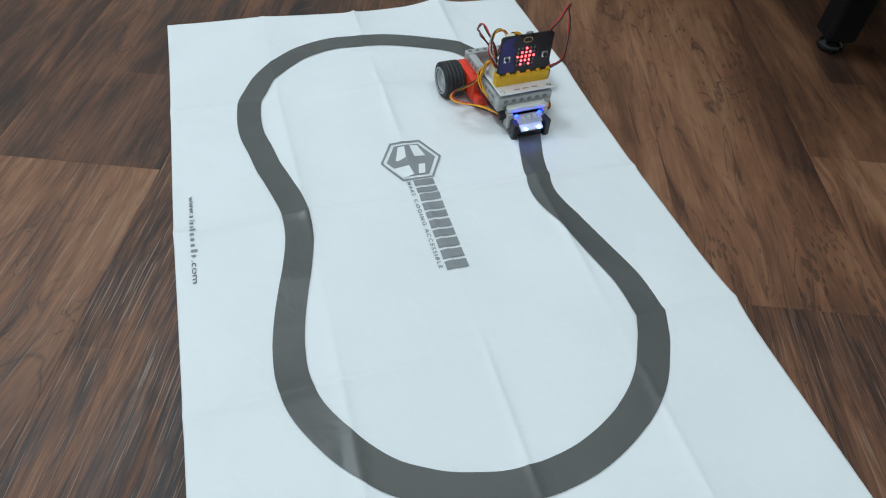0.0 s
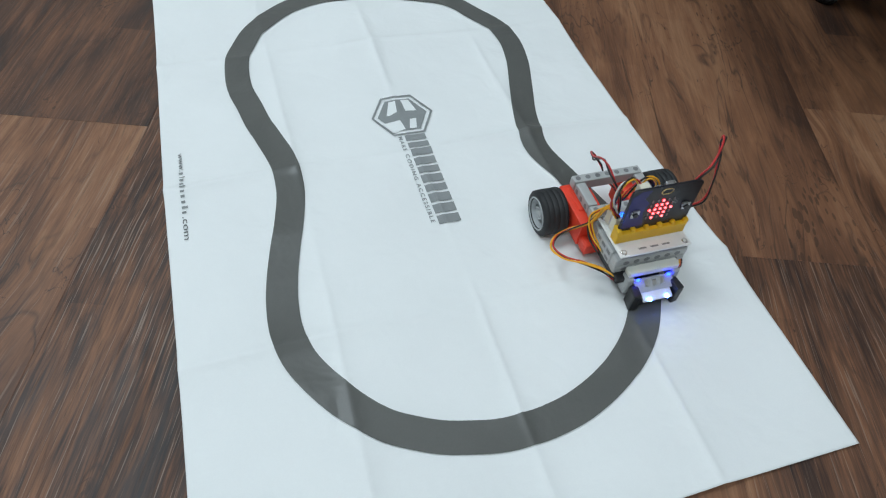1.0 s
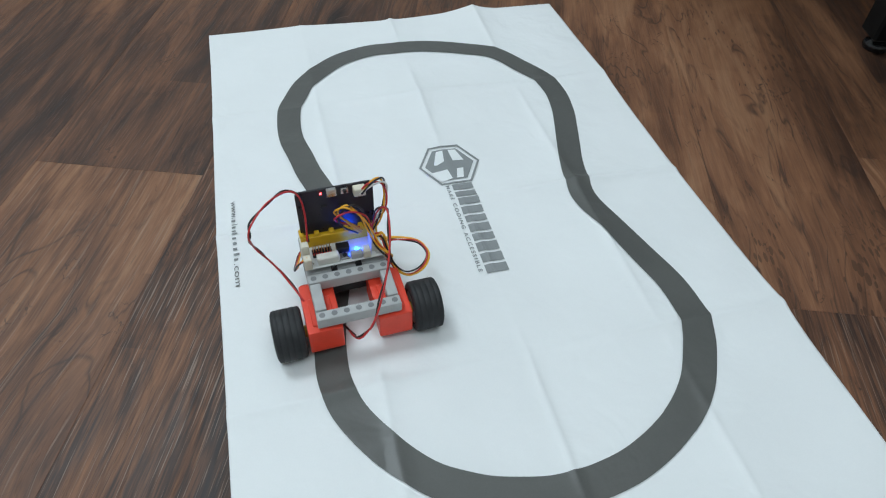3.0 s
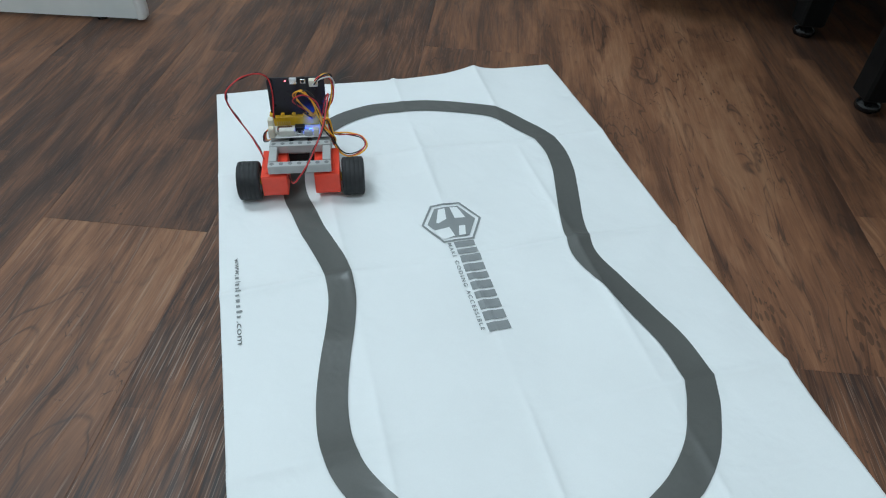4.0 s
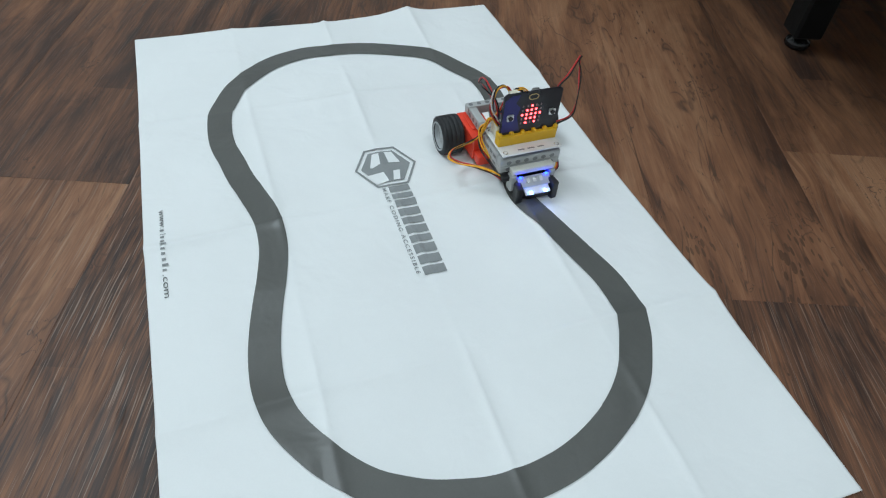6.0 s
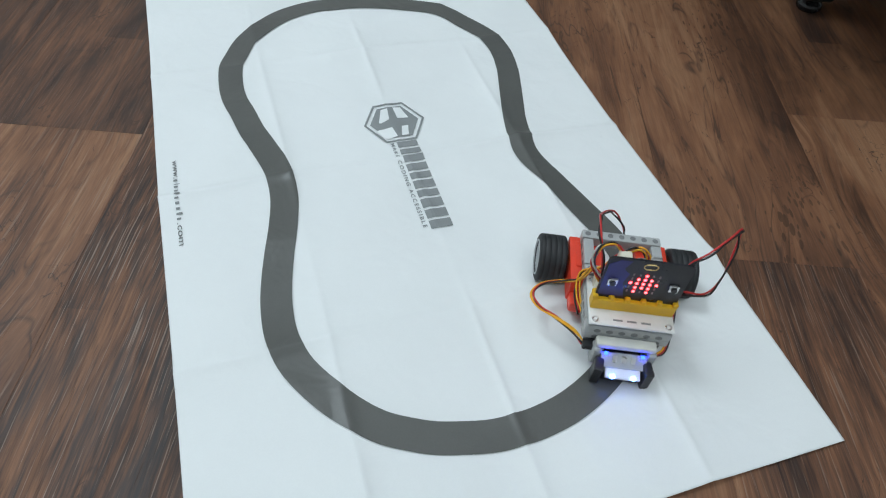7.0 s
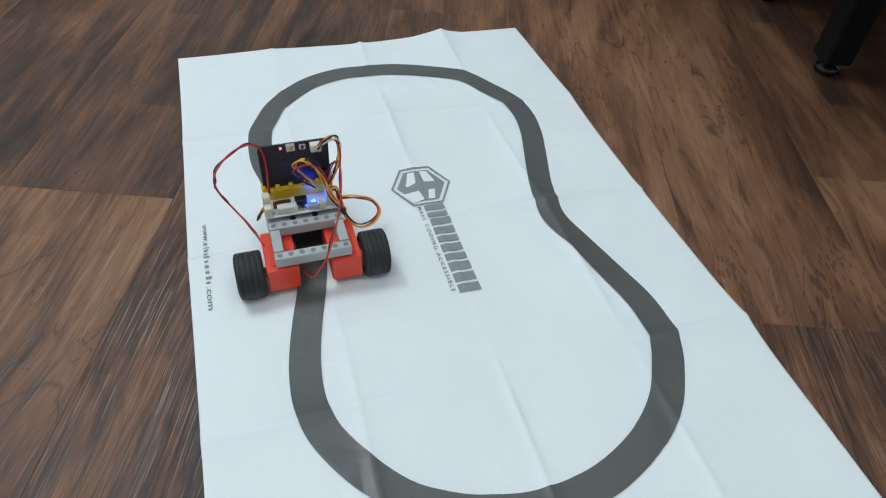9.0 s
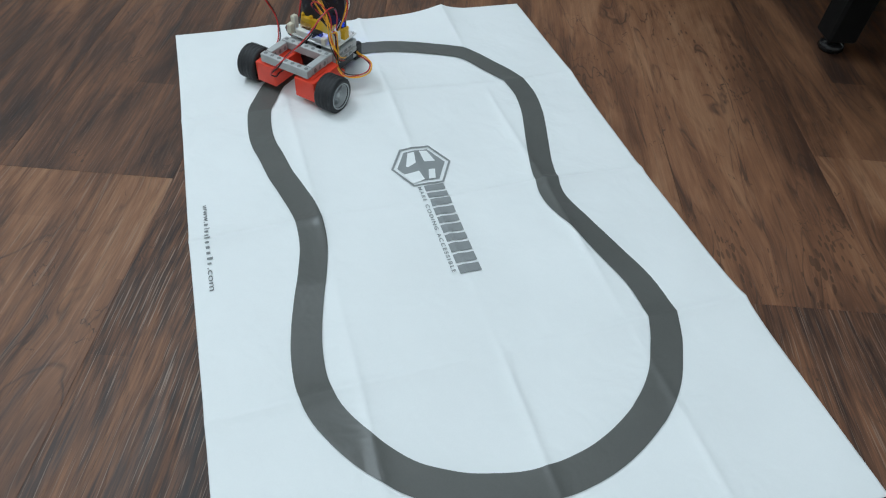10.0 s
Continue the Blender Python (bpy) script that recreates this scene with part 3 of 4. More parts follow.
def build_panel():
    """The curved end panel of a white desk, standing on the floor."""
    e = thing("end_panel", pose(-0.0885, 0.8500, 0, 0, 0, -16.6), "white laminate furniture end panel with curved edge, on floor", "end panel")
    outline = [(0.0002, 0.004), (0.0015, 0.015), (0.0008, 0.030), (-0.0012, 0.048), (-0.0055, 0.070), (-0.0110, 0.088), (-0.0205, 0.110), (-0.040, 0.15), (-0.066, 0.20), (-0.10, 0.25), (-0.15, 0.30), (-0.22, 0.345), (-0.30, 0.38), (-0.52, 0.40)]
    curve = [(p.x, p.z) for p in spline([(x, 0, z) for x, z in outline], 6)]
    bm = bmesh.new()
    ring = [(x - 0.0092, z) for x, z in curve] + [(-0.60, 0.40), (-0.60, 0.004)]
    a = [bm.verts.new((x, 0.002, z)) for x, z in ring]
    b = [bm.verts.new((x, 0.014, z)) for x, z in ring]
    bm.faces.new(a)
    bm.faces.new(b[::-1])
    for i in range(len(ring)):
        k = (i + 1) % len(ring)
        bm.faces.new((a[k], a[i], b[i], b[k]))
    bmesh.ops.recalc_face_normals(bm, faces=bm.faces)
    part("board", bm, M_PANEL, e)
    bm = bmesh.new()
    rows = []
    for x, z in curve:
        rows.append([bm.verts.new(c) for c in ((x - 0.0086, -0.0010, z), (x - 0.0030, -0.0012, z), (x + 0.0006, 0.0012, z), (x + 0.0006, 0.0148, z), (x - 0.0030, 0.017, z), (x - 0.0086, 0.017, z))])
    for p, q in zip(rows, rows[1:]):
        for k in range(6):
            bm.faces.new((p[k], p[(k + 1) % 6], q[(k + 1) % 6], q[k]))
    bm.faces.new(rows[0])
    bm.faces.new(rows[-1][::-1])
    bmesh.ops.recalc_face_normals(bm, faces=bm.faces)
    part("edge_band", bm, M_EDGE, e, "white plastic edge band", True)
    for x in (-0.06, -0.50):
        part("glide", cyl(bmesh.new(), (x, 0.008, 0), (x, 0.008, 0.0045), 0.006), M_GLIDE, e)
    c = part("black_cable", tube(bmesh.new(), [(-0.19, 1.000, 0.003), (-0.150, 1.004, 0.003), (-0.120, 1.015, 0.003), (-0.102, 1.030, 0.003), (-0.089, 1.060, 0.003), (-0.088, 1.100, 0.003), (-0.097, 1.156, 0.003), (-0.108, 1.218, 0.003), (-0.16, 1.40, 0.003)], 0.0019, 8), M_CABLE, smooth=True)
    tagged(c, "thin black power cable lying curved on the floor", "cable")
    g = part("grey_cable", tube(bmesh.new(), [(0.06, 1.75, 0.30), (0.13, 1.36, 0.10), (0.180, 1.13, 0.050), (0.218, 1.020, 0.038), (0.239, 0.982, 0.036), (0.262, 0.979, 0.036), (0.312, 0.999, 0.036), (0.358, 1.042, 0.038), (0.44, 1.19, 0.075), (0.60, 1.48, 0.20), (0.72, 1.75, 0.45)], 0.0031, 9), M_CABLE_GREY, smooth=True)
    tagged(g, "thick grey cable hanging low over the floor", "cable")
    w = part("paper_scrap", box(bmesh.new(), -0.006, 0.006, -0.002, 0.002, 0.0, 0.0008, 0.0003), M_CREAM)
    w.matrix_world = pose(-0.0865, 0.9430, 0.0002, 0, 0, 30)
    tagged(w, "small white paper scrap lying on the floor", "paper scrap")


# ---------------------------------------------------------------- the robot car
WHEEL_R, WHEEL_X = 0.0177, 0.0468


def build_wheel(car, side):
    w = new("wheel")
    w.parent = car
    w.location = (side * WHEEL_X, 0, WHEEL_R)
    s = side
    r = WHEEL_R
    prof = [(-0.0098, 0.0116), (-0.0101, 0.0150), (-0.0093, r - 0.0009), (-0.0086, r - 0.0002)]
    for k in range(4):
        a = -0.0060 + 0.0040 * k
        prof += [(a - 0.0004, r), (a - 0.0001, r - 0.00028), (a + 0.0001, r - 0.00028), (a + 0.0004, r)]
    prof += [(0.0086, r - 0.0002), (0.0093, r - 0.0009), (0.0101, 0.0150), (0.0098, 0.0116), (0.0060, 0.0112), (-0.0060, 0.0112), (-0.0098, 0.0116)]
    part("tyre", lathe(bmesh.new(), prof, 40), M_TYRE, w, "grooved black rubber tyre", True)
    bm = lathe(bmesh.new(), [(s * x, r) for x, r in [(0.0094, 0.0132), (0.0104, 0.0131), (0.0106, 0.0126), (0.0102, 0.0119), (0.0066, 0.0108), (0.0030, 0.0102), (0.0022, 0.0052), (0.0024, 0.0046)]], 36)
    lathe(bm, [(s * x, r) for x, r in [(0.0022, 0.0052), (0.0078, 0.0049), (0.0082, 0.0046), (0.0080, 0.0036), (0.0050, 0.0034), (0.0048, 0.0004)]], 28)
    lathe(bm, [(s * x, r) for x, r in [(-0.0096, 0.0121), (-0.0090, 0.0110), (-0.0035, 0.0096), (-0.0030, 0.0004)]], 32)
    part("rim", bm, M_RIM, w, "light grey plastic rim", True)
    for k in range(6):
        a = k * math.pi / 3
        bm = bmesh.new()
        box(bm, min(s * 0.0024, s * 0.0058), max(s * 0.0024, s * 0.0058), -0.0012, 0.0012, 0.0046, 0.0105, 0.0004, Matrix.Rotation(a, 4, "X"))
        part("spoke", bm, M_RIM, w)
    part("hub_pin", cyl(bmesh.new(), (s * 0.0048, 0, 0), (s * 0.0074, 0, 0), 0.0022, 14), M_LGREY, w)
    return w


def beam(parent, a, b, z, holes_up=True, name="beam"):
    """A studless beam from a to b (hole centres), 8 mm wide; dark discs paint the shade in its round holes."""
    a, b = Vector((*a, z)), Vector((*b, z))
    d = (b - a)
    n = max(1, round(d.length / 0.008))
    u = d.normalized()
    m = Matrix.Translation(a) @ Matrix(((u.x, -u.y, 0, 0), (u.y, u.x, 0, 0), (0, 0, 1, 0), (0, 0, 0, 1)))
    bm = bmesh.new()
    box(bm, -0.0039, d.length + 0.0039, -0.0037, 0.0037, -0.0038, 0.0038, 0.0009, m, seg=2)
    for k in range(n + 1):
        c = a + u * (d.length * k / n)
        if holes_up:
            lo, hi = c + Vector((0, 0, 0.0030)), c + Vector((0, 0, 0.00392))
        else:
            side = Vector((u.y, -u.x, 0))
            lo, hi = c + side * 0.0028, c + side * 0.00382
        cyl(bm, lo, hi, 0.0020, 14, mat=1)
        if not holes_up:
            cyl(bm, c - side * 0.0028, c - side * 0.00382, 0.0020, 14, mat=1)
    return part(name, bm, (M_LGREY, M_HOLE_SHADE), parent)


def hole_disc(bm, c, n, r, depth=0.0009):
    """A dark disc on a face that paints the shade inside a round hole."""
    c, n = Vector(c), Vector(n)
    cyl(bm, c - n * depth, c + n * 0.0002, r, 14, mat=1)


def settled(z):
    """Height of a body point: as drawn up to the axle, thinner brick courses above it."""
    return float(np.interp(z, (0.0, 0.018, 0.0390, 0.0430, 1.0), (0.0, 0.018, 0.0348, 0.0406, 0.9976)))


def build_car():
    car = thing("robot_car", pose(0, 0, 0), "two-wheeled grey brick robot car with red motors and loose wires", "robot car")
    wheels = [build_wheel(car, -1), build_wheel(car, 1)]
    # motors
    for s in (-1, 1):
        bm = bmesh.new()
        x0, x1 = sorted((s * 0.0120, s * 0.0350))
        box(bm, x0, x1, -0.0130, 0.0290, 0.0090, 0.0330, 0.0012, seg=2)
        box(bm, x0 + 0.001, x1 - 0.001, 0.0285, 0.0400, 0.0090, 0.0190, 0.0025, seg=2)
        mo = part("motor", bm, M_RED, car, "bright red plastic gear motor")
        bm = bmesh.new()
        box(bm, x0 + 0.004, x1 - 0.004, -0.0080, 0.0150, 0.0329, 0.0345, 0.0006)
        part("motor_lug", bm, M_RED, mo)
        part("axle", cyl(bmesh.new(), (s * 0.0348, 0, WHEEL_R), (s * 0.0375, 0, WHEEL_R), 0.0042, 16), M_AXLE, mo, "yellow axle bush")
    # frame of beams
    beam(car, (-0.024, -0.008), (0.024, -0.008), 0.0390)
    beam(car, (-0.024, 0.024), (0.024, 0.024), 0.0390)
    beam(car, (-0.024, 0.0005), (-0.024, 0.0155), 0.0390, False)
    beam(car, (0.024, 0.0005), (0.024, 0.0155), 0.0390, False)
    for x in (-0.0085, 0.0085):
        part("pin", cyl(bmesh.new(), (x, 0.0305, 0.0405), (x, 0.0335, 0.0405), 0.0022, 12), M_BLACK, car, "small black connector pin")
    # box of bricks that carries the board
    for i, z in enumerate((0.0285, 0.0365)):
        for y in (0.0345, 0.0655):
            bm = bmesh.new()
            box(bm, -0.0280, 0.0280, y - 0.0037, y + 0.0037, z - 0.0039, z + 0.0039, 0.0008)
            for k in range(6):
                for sy in (-1, 1):
                    hole_disc(bm, (-0.020 + 0.008 * k, y + sy * 0.0037, z), (0, sy, 0), 0.0023)
            part("brick", bm, (M_LGREY, M_HOLE_SHADE), car)
        for x in (-0.0243, 0.0243):
            bm = bmesh.new()
            box(bm, x - 0.0037, x + 0.0037, 0.0384, 0.0616, z - 0.0039, z + 0.0039, 0.0008)
            # dark blocks paint the shade in the three side holes
            for k in range(3):
                sx = 1 if x > 0 else -1
                box(bm, x + sx * 0.0030 if sx > 0 else x - 0.00385, x + 0.00385 if sx > 0 else x - 0.0030, 0.0402 + 0.0072 * k, 0.0452 + 0.0072 * k, z - 0.0017, z + 0.0017, mat=1)
            part("brick", bm, (M_LGREY, M_HOLE_SHADE), car)
    part("battery_box", box(bmesh.new(), -0.0240, 0.0240, 0.0310, 0.0690, 0.0110, 0.0245, 0.0015), M_BLACK, car, "black battery box under the bricks")
    # breakout board
    bm = bmesh.new()
    box(bm, -0.0275, 0.0275, 0.0315, 0.0705, 0.0430, 0.0448, 0.0006)
    pcb = part("breakout_board", bm, M_WHITE, car, "white breakout circuit board")
    for x in (-0.0235, 0.0235):
        for y in (0.0352, 0.0668):
            b2 = lathe(bmesh.new(), [(0.0448, 0.0012), (0.0452, 0.0013), (0.0452, 0.0022), (0.0447, 0.0023)], 16, "Z")
            h = part("mounting_hole", b2, M_METAL, pcb, smooth=True)
            h.location = (x, y, 0)
    for k in range(3):
        part("printed_mark", box(bmesh.new(), -0.012 + 0.009 * k, -0.006 + 0.009 * k, 0.0655, 0.0668, 0.04482, 0.0450), M_INK, pcb)
    bm = bmesh.new()
    box(bm, -0.0210, -0.0075, 0.0400, 0.0465, 0.0448, 0.0475, 0.0003)
    part("pin_block", bm, M_BLACK, pcb)
    for k in range(7):
        part("header_pin", box(bmesh.new(), -0.0204 + 0.0019 * k, -0.0198 + 0.0019 * k, 0.0425, 0.0432, 0.0474, 0.0545), M_GOLD, pcb)
        part("red_pin_base", box(bmesh.new(), -0.0206 + 0.0019 * k, -0.0196 + 0.0019 * k, 0.0402, 0.0416, 0.0474, 0.0480), M_WRED, pcb)
    part("chip", box(bmesh.new(), -0.0045, 0.0045, 0.0395, 0.0460, 0.0448, 0.0498, 0.0005), M_BLACK, pcb)
    part("button_base", box(bmesh.new(), -0.0030, 0.0030, 0.0330, 0.0385, 0.0448, 0.0470, 0.0004), M_METAL, pcb)
    part("button", cyl(bmesh.new(), (0, 0.0357, 0.0470), (0, 0.0357, 0.0480), 0.0016, 12), M_BLACK, pcb)
    part("switch", box(bmesh.new(), -0.0190, -0.0040, 0.0320, 0.0380, 0.0448, 0.0515, 0.0008), M_CREAMW, pcb)
    part("driver_socket", box(bmesh.new(), 0.0040, 0.0120, 0.0318, 0.0365, 0.0448, 0.0500, 0.0006), M_LGREY, pcb)
    part("status_lamp", box(bmesh.new(), 0.0078, 0.0108, 0.0388, 0.0412, 0.0449, 0.0472, 0.0006), M_LED_STATUS, pcb, "lit blue-white lamp")
    for i, (x, y, hh) in enumerate(((-0.0255, 0.0400, 0.0150), (-0.0255, 0.0330, 0.0095), (0.0215, 0.0385, 0.0120), (0.0215, 0.0455, 0.0120), (0.0150, 0.0340, 0.0070))):
        bm = bmesh.new()
        box(bm, x - 0.0026, x + 0.0026, y - 0.0030, y + 0.0030, 0.0448, 0.0448 + hh, 0.0005)
        box(bm, x - 0.0019, x + 0.0019, y - 0.0024, y + 0.0024, 0.0448 + hh - 0.0002, 0.0448 + hh + 0.0004)
        part("wire_socket", bm, M_CREAM, pcb, "cream wire socket")
    # edge connector with its five bumps
    bm = bmesh.new()
    box(bm, -0.0268, 0.0268, 0.0508, 0.0588, 0.0446, 0.0545, 0.0007)
    for k in range(6):
        x = -0.0255 + 0.0102 * k
        box(bm, x - 0.0018, x + 0.0018, 0.0510, 0.0586, 0.0540, 0.0572, 0.0008)
    part("edge_connector", bm, M_YELLOW, car, "yellow edge connector with castellated top")
    # controller board
    bd = new("controller_board")
    bd.parent = car
    bd.matrix_basis = pose(0, 0.0550, 0.0486, 0, 0, 0)
    bm = bmesh.new()
    box(bm, -0.0259, 0.0259, -0.0008, 0.0008, 0.0, 0.0420)
    es = [e for e in bm.edges if abs(e.verts[0].co.x - e.verts[1].co.x) < 1e-6 and abs(e.verts[0].co.z - e.verts[1].co.z) < 1e-6]
    bmesh.ops.bevel(bm, geom=es, offset=0.0030, segments=4, profile=0.5, affect="EDGES")
    part("board", bm, M_PCB, bd, "black controller board")
    bm = bmesh.new()
    ring = [(0.0085, 0.0062), (0.0248, 0.0062), (0.0248, 0.0360), (0.0190, 0.0405), (0.0120, 0.0405), (0.0150, 0.0330), (0.0105, 0.0285), (0.0125, 0.0200)]
    lo = [bm.verts.new((x, 0.0007, z)) for x, z in ring]
    hi = [bm.verts.new((x, 0.0010, z)) for x, z in ring]
    bm.faces.new(hi)
    for k in range(len(ring)):
        bm.faces.new((lo[k], lo[k - 1], hi[k - 1], hi[k]))
    bmesh.ops.recalc_face_normals(bm, faces=bm.faces)
    part("print", bm, M_PRINT, bd, "dark blue printed patch")
    arrow = {(2, 4), (1, 3), (2, 3), (3, 3), (0, 2), (1, 2), (2, 2), (3, 2), (4, 2), (1, 1), (2, 1), (3, 1), (1, 0), (3, 0)}
    for i in range(5):
        for j in range(5):
            x, z = 0.0080 - 0.0040 * i, 0.0130 + 0.0040 * j
            if (i, j) in arrow:
                part("matrix_lamp", cyl(bmesh.new(), (x, 0.0008, z), (x, 0.00145, z), 0.00090, 10), M_LED_RED_CORE, bd, "lit red lamp")
                # a glowing ring added round the lamp as its halo of light
                part("lamp_halo", lathe(bmesh.new(), [(0.00085, 0.0007), (0.00085, 0.0013)], 10), M_LED_HALO, bd).matrix_basis = Matrix.Translation((x, 0.0002, z)) @ Matrix.Rotation(radians(90), 4, "Z")
            else:
                part("matrix_lamp", box(bmesh.new(), x - 0.0005, x + 0.0005, 0.0008, 0.0013, z - 0.0009, z + 0.0009), M_LED_OFF, bd)
    for x in (-0.0190, 0.0190):
        bt = part("side_button", box(bmesh.new(), x - 0.0030, x + 0.0030, 0.0008, 0.0026, 0.0175, 0.0235, 0.0003), M_METAL, bd, "square metal push button")
        part("button_top", cyl(bmesh.new(), (x, 0.0026, 0.0205), (x, 0.0036, 0.0205), 0.0019, 14), M_BLACK, bt)
    bm = bmesh.new()
    for sgn in (-1, 1):
        tube(bm, [(sgn * 0.0021, 0.0009, 0.0348), (sgn * 0.0039, 0.0009, 0.0360), (sgn * 0.0039, 0.0009, 0.0382), (sgn * 0.0021, 0.0009, 0.0394)], 0.00035, 5, 4)
    tube(bm, [(-0.0021, 0.0009, 0.0348), (0, 0.0009, 0.0348), (0.0021, 0.0009, 0.0348)], 0.00035, 5, 3)
    tube(bm, [(-0.0021, 0.0009, 0.0394), (0, 0.0009, 0.0394), (0.0021, 0.0009, 0.0394)], 0.00035, 5, 3)
    part("touch_pad", bm, M_GOLD, bd, "gold oval touch pad")
    part("usb_port", box(bmesh.new(), -0.0055, 0.0010, -0.0036, -0.0008, 0.0365, 0.0425, 0.0004), M_METAL, bd, "small metal data port")
    rb = part("reset_switch", box(bmesh.new(), 0.0040, 0.0090, -0.0026, -0.0008, 0.0365, 0.0410, 0.0003), M_METAL, bd)
    part("reset_button", cyl(bmesh.new(), (0.0065, -0.0026, 0.0388), (0.0065, -0.0034, 0.0388), 0.0013, 10), M_BLACK, rb)
    bm = bmesh.new()
    box(bm, 0.0120, 0.0200, -0.0065, -0.0008, 0.0350, 0.0415, 0.0006)
    part("battery_socket", bm, M_CREAM, bd, "cream battery socket")
    part("power_lamp", box(bmesh.new(), -0.0098, -0.0086, -0.0016, -0.0008, 0.0384, 0.0396), M_LED_RED_CORE, bd, "tiny lit red lamp")
    for x, z, w, h in ((0.002, 0.020, 0.0060, 0.0060), (-0.010, 0.024, 0.0040, 0.0040), (0.013, 0.018, 0.0030, 0.0030)):
        part("chip", box(bmesh.new(), x, x + w, -0.0017, -0.0008, z, z + h), M_BLACK, bd)
    # line sensor on its bracket
    bm = bmesh.new()
    box(bm, -0.0195, 0.0195, 0.0700, 0.0770, 0.0265, 0.0325, 0.0012, seg=2)
    part("sensor_bar", bm, M_CREAMW, car, "cream-white brick across the front")
    for x in (-0.0178, 0.0178):
        bm = bmesh.new()
        box(bm, x - 0.0028, x + 0.0028, 0.0705, 0.0790, 0.0090, 0.0266, 0.0010)
        part("bracket", bm, M_LGREY, car)
    bm = bmesh.new()
    m = pose(0, 0.0785, 0.0215, -38, 0, 0)
    box(bm, -0.0150, 0.0150, -0.0020, 0.0085, -0.0012, 0.0010, 0.0003, m)
    ss = part("sensor_top", bm, M_LGREY, car, "light grey sensor holder")
    for k in range(3):
        part("contact", box(bmesh.new(), -0.0075 + 0.006 * k, -0.0045 + 0.006 * k, 0.0, 0.0045, 0.0010, 0.0016, 0.0, m), M_METAL, ss)
    bm = bmesh.new()
    m = pose(0, 0.0810, 0.0170, -20, 0, 0)
    box(bm, -0.0115, 0.0115, -0.0020, 0.0110, -0.0010, 0.0010, 0.0004, m)
    sp = part("sensor_board", bm, M_WHITE, car, "white line sensor board lit by its blue lamps")
    for k in range(4):
        part("sensor_part", box(bmesh.new(), -0.0085 + 0.0045 * k, -0.0060 + 0.0045 * k, 0.0010, 0.0035, 0.0010, 0.0018, 0.0, m), M_INK, sp)
    for x in (-0.0068, 0.0068):
        part("sensor_lamp", box(bmesh.new(), x - 0.0016, x + 0.0016, 0.0086, 0.0114, 0.0008, 0.0023, 0.0006, m), M_LED_COOL, sp, "bright lit blue-white lamp")
    for x in (-0.0120, 0.0120):
        part("blue_lamp", box(bmesh.new(), x - 0.0012, x + 0.0012, 0.0775, 0.0795, 0.0225, 0.0245, 0.0003), M_LED_BLUE, sp, "lit blue lamp")
    for x in (-0.0160, 0.0160):
        bm = bmesh.new()
        m2 = pose(x, 0.0850, 0.0100, 0, 0, -8 if x > 0 else 8)
        box(bm, -0.0030, 0.0030, -0.0055, 0.0055, -0.0075, 0.0105, 0.0015, m2, seg=2)
        part("side_shield", bm, M_BLACK, car, "black shield beside the sensor")
    part("sensor_body", box(bmesh.new(), -0.0125, 0.0125, 0.0700, 0.0880, 0.0045, 0.0135, 0.0010), M_BLACK, car)
    part("cable_plug", box(bmesh.new(), 0.0190, 0.0270, 0.0690, 0.0750, 0.0180, 0.0240, 0.0006), M_BLACK, car)
    # wires
    motor_left = [(-0.0230, 0.0440, 0.0580), (-0.0215, 0.0490, 0.0780), (-0.0235, 0.0520, 0.0930), (-0.0310, 0.0500, 0.1000), (-0.0440, 0.0390, 0.1030), (-0.0545, 0.0270, 0.1000), (-0.0580, 0.0230, 0.0940), (-0.0575, 0.0280, 0.0820), (-0.0550, 0.0370, 0.0650), (-0.0490, 0.0400, 0.0500), (-0.0400, 0.0300, 0.0390), (-0.0330, 0.0150, 0.0330)]
    motor_mid = [(0.0215, 0.0455, 0.0575), (0.0255, 0.0420, 0.0760), (0.0290, 0.0300, 0.0890), (0.0275, 0.0150, 0.0850), (0.0225, 0.0000, 0.0720), (0.0130, -0.0180, 0.0580), (0.0040, -0.0280, 0.0470), (-0.0040, -0.0270, 0.0370), (-0.0070, -0.0190, 0.0290), (-0.0090, -0.0100, 0.0250), (-0.0125, -0.0020, 0.0240)]
    for pts in (motor_left, motor_mid):
        for k, mt in enumerate((M_WRED, M_WBLACK)):
            bm = tube(bmesh.new(), [(x + 0.0010 * k * (-1) ** i, y + 0.0014 * k, z - 0.0014 * k + 0.0016 * k * (i % 2)) for i, (x, y, z) in enumerate(pts)], 0.00068, 6, 7)
            part("motor_wire", bm, mt, car, smooth=True)
    loop_out = [(0.0215, 0.0385, 0.0570), (0.0270, 0.0370, 0.0580), (0.0300, 0.0330, 0.0430), (0.0350, 0.0270, 0.0310), (0.0430, 0.0250, 0.0250), (0.0540, 0.0290, 0.0250), (0.0610, 0.0390, 0.0270), (0.0570, 0.0510, 0.0290), (0.0450, 0.0580, 0.0280), (0.0340, 0.0640, 0.0240), (0.0260, 0.0720, 0.0210)]
    loop_top = [(0.0165, 0.0480, 0.0895), (0.0230, 0.0480, 0.0960), (0.0310, 0.0500, 0.0955), (0.0335, 0.0500, 0.0860), (0.0310, 0.0470, 0.0740), (0.0260, 0.0460, 0.0640), (0.0215, 0.0455, 0.0572)]
    loop_back = [(0.0140, 0.0470, 0.0560), (0.0030, 0.0450, 0.0680), (-0.0020, 0.0420, 0.0790), (0.0060, 0.0400, 0.0860), (0.0150, 0.0400, 0.0780), (0.0190, 0.0380, 0.0660), (0.0230, 0.0330, 0.0540), (0.0300, 0.0300, 0.0440), (0.0310, 0.0380, 0.0320), (0.0280, 0.0500, 0.0240)]
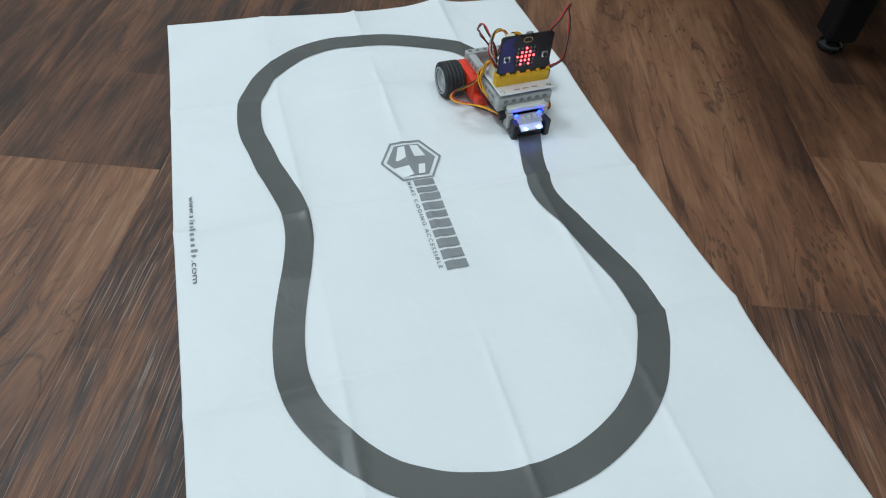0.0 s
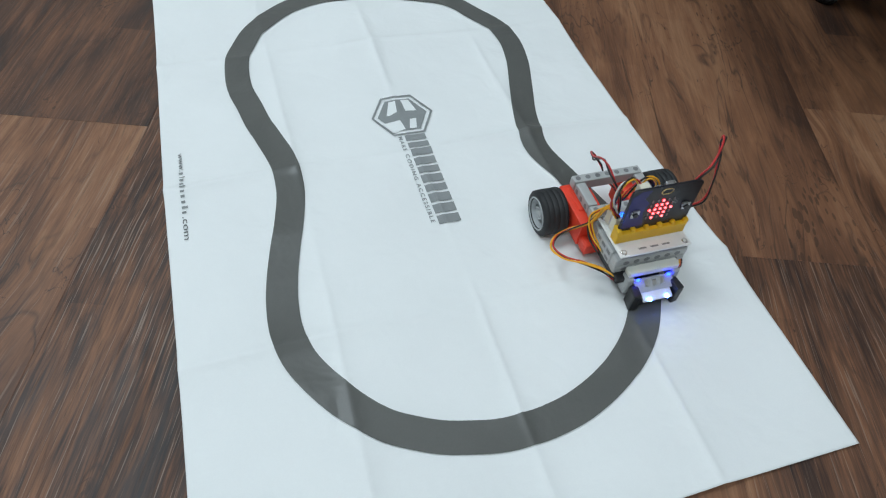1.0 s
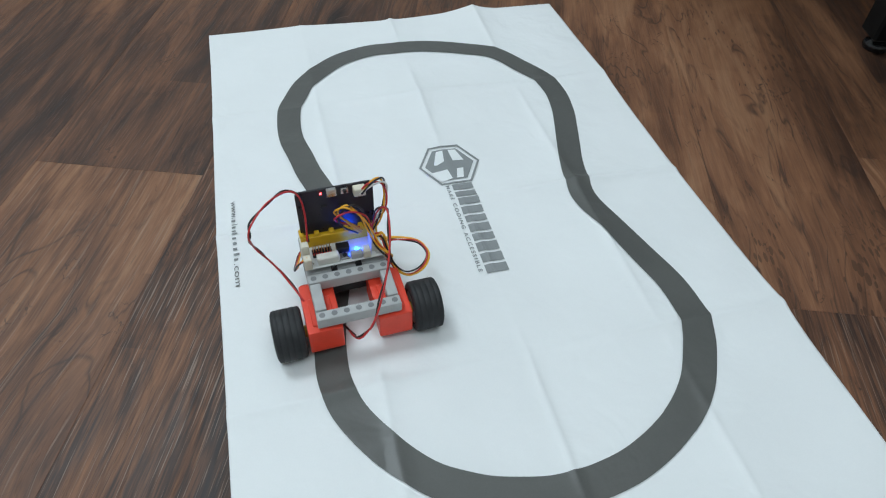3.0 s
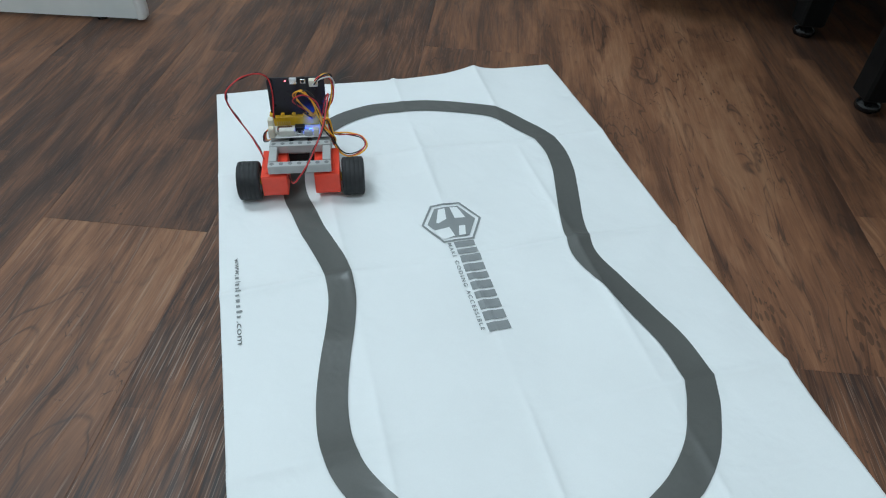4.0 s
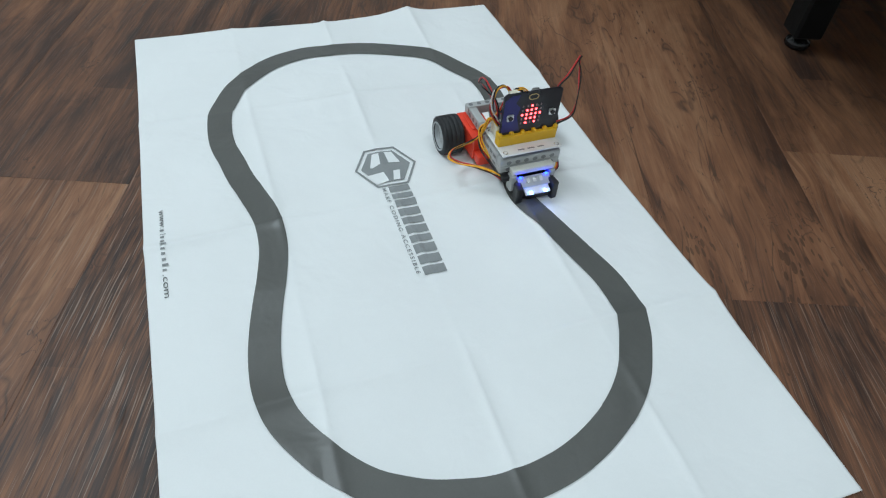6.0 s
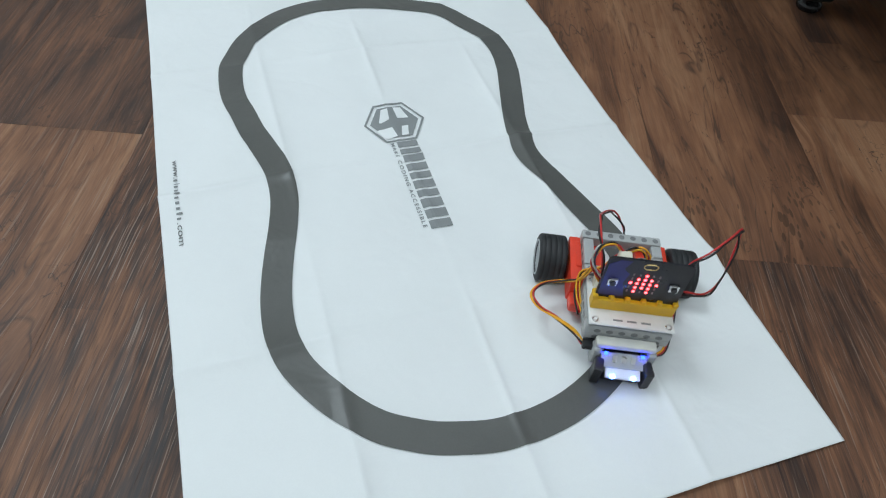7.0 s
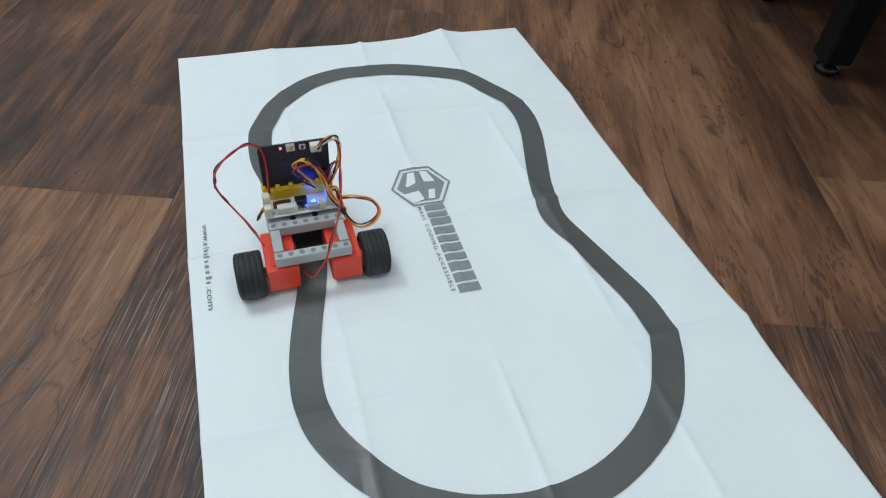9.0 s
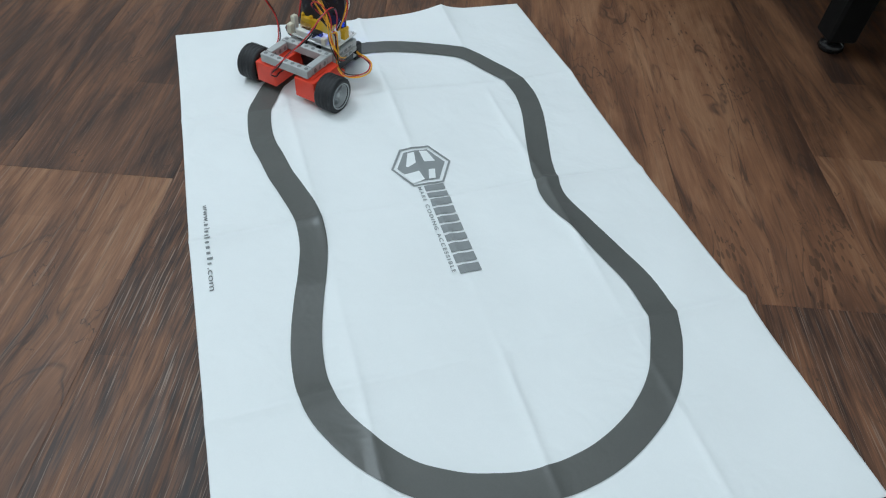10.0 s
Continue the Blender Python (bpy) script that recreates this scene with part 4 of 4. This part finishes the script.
    cols = (M_ORANGE, M_WRED, M_WBLACK, M_ORANGE)
    for pts, mats, spread in ((loop_out, cols, 1.0), (loop_top, (M_ORANGE, M_WRED, M_WWHITE, M_WBLACK), 1.1), (loop_back, (M_ORANGE, M_WRED, M_WBLACK, M_ORANGE), 1.6)):
        for k, mt in enumerate(mats):
            q = [(x + 0.0011 * spread * math.cos(1.6 * k + 1.1 * i), y + 0.0011 * spread * math.sin(1.6 * k + 1.1 * i), z + 0.0013 * spread * math.sin(2.1 * k + 0.9 * i)) for i, (x, y, z) in enumerate(pts)]
            part("signal_wire", tube(bmesh.new(), q, 0.00066, 6, 7), mt, car, smooth=True)
    left_run = [(-0.0255, 0.0330, 0.0545), (-0.0300, 0.0340, 0.0500), (-0.0325, 0.0420, 0.0380), (-0.0310, 0.0560, 0.0260), (-0.0260, 0.0700, 0.0220), (-0.0190, 0.0740, 0.0200)]
    for k, mt in enumerate((M_ORANGE, M_WRED, M_WBLACK)):
        part("signal_wire", tube(bmesh.new(), [(x - 0.0012 * k, y, z - 0.0012 * k) for x, y, z in left_run], 0.00066, 6, 6), mt, car, smooth=True)
    # the body sits low: courses above the axle are thin, all that stands on them comes down with them
    for ob in car.children_recursive:
        if ob.type == "MESH" and ob.parent not in wheels and ob.parent != bd and ob.parent.parent != bd:
            for v in ob.data.vertices:
                v.co.z = settled(v.co.z)
    return car, wheels


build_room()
build_sheet()
build_furniture()
build_panel()
CAR, WHEELS = build_car()
build_floor()

# seconds, axle's place, heading in degrees
CAR_ROWS = [
    (0.0, 0.3115, 0.4645, 274.9), (0.5, 0.3110, 0.3460, 271.3), (1.0, 0.3225, 0.2160, 269.2), (1.5, 0.2905, 0.1235, 224.5), (2.0, 0.2010, 0.0870, 171.4), (2.5, 0.1198, 0.1230, 132.1),
    (2.85, 0.0935, 0.1790, 96.0), (3.35, 0.0920, 0.2800, 90.9), (4.0, 0.0775, 0.4390, 83.0), (4.5, 0.1355, 0.5225, 35.5), (5.0, 0.2395, 0.5380, -15.5), (5.5, 0.3035, 0.4925, -67.0),
    (5.7, 0.3095, 0.4515, -81.6), (6.15, 0.3110, 0.3460, -88.7), (6.6, 0.3210, 0.2290, -91.0), (7.0, 0.3102, 0.1570, -113.3), (7.5, 0.2320, 0.0890, -165.4), (8.0, 0.1360, 0.1070, -210.9),
    (8.5, 0.0940, 0.1780, -265.5), (9.0, 0.0920, 0.2800, -269.0), (9.5, 0.0755, 0.4075, -269.5), (10.0, 0.1100, 0.5060, -316.5),
]


def motions():
    walk(CAR, [(t, pose(x, y, 0.0018, 0, 0, h - 90)) for t, x, y, h in CAR_ROWS])
    times = [r[0] for r in CAR_ROWS]
    at = lambda t, k: float(np.interp(t, times, [r[k] for r in CAR_ROWS]))
    for wheel, side in zip(WHEELS, (-1, 1)):
        rows, turned = [], 0.0
        for i in range(101):
            t = i / 10
            if i:
                go = math.hypot(at(t, 1) - at(t - 0.1, 1), at(t, 2) - at(t - 0.1, 2))
                go += side * WHEEL_X * radians(at(t, 3) - at(t - 0.1, 3))
                turned -= math.degrees(go / WHEEL_R)
            rows.append((t, pose(side * WHEEL_X, 0, WHEEL_R, turned, 0, 0)))
        walk(wheel, rows)


motions()
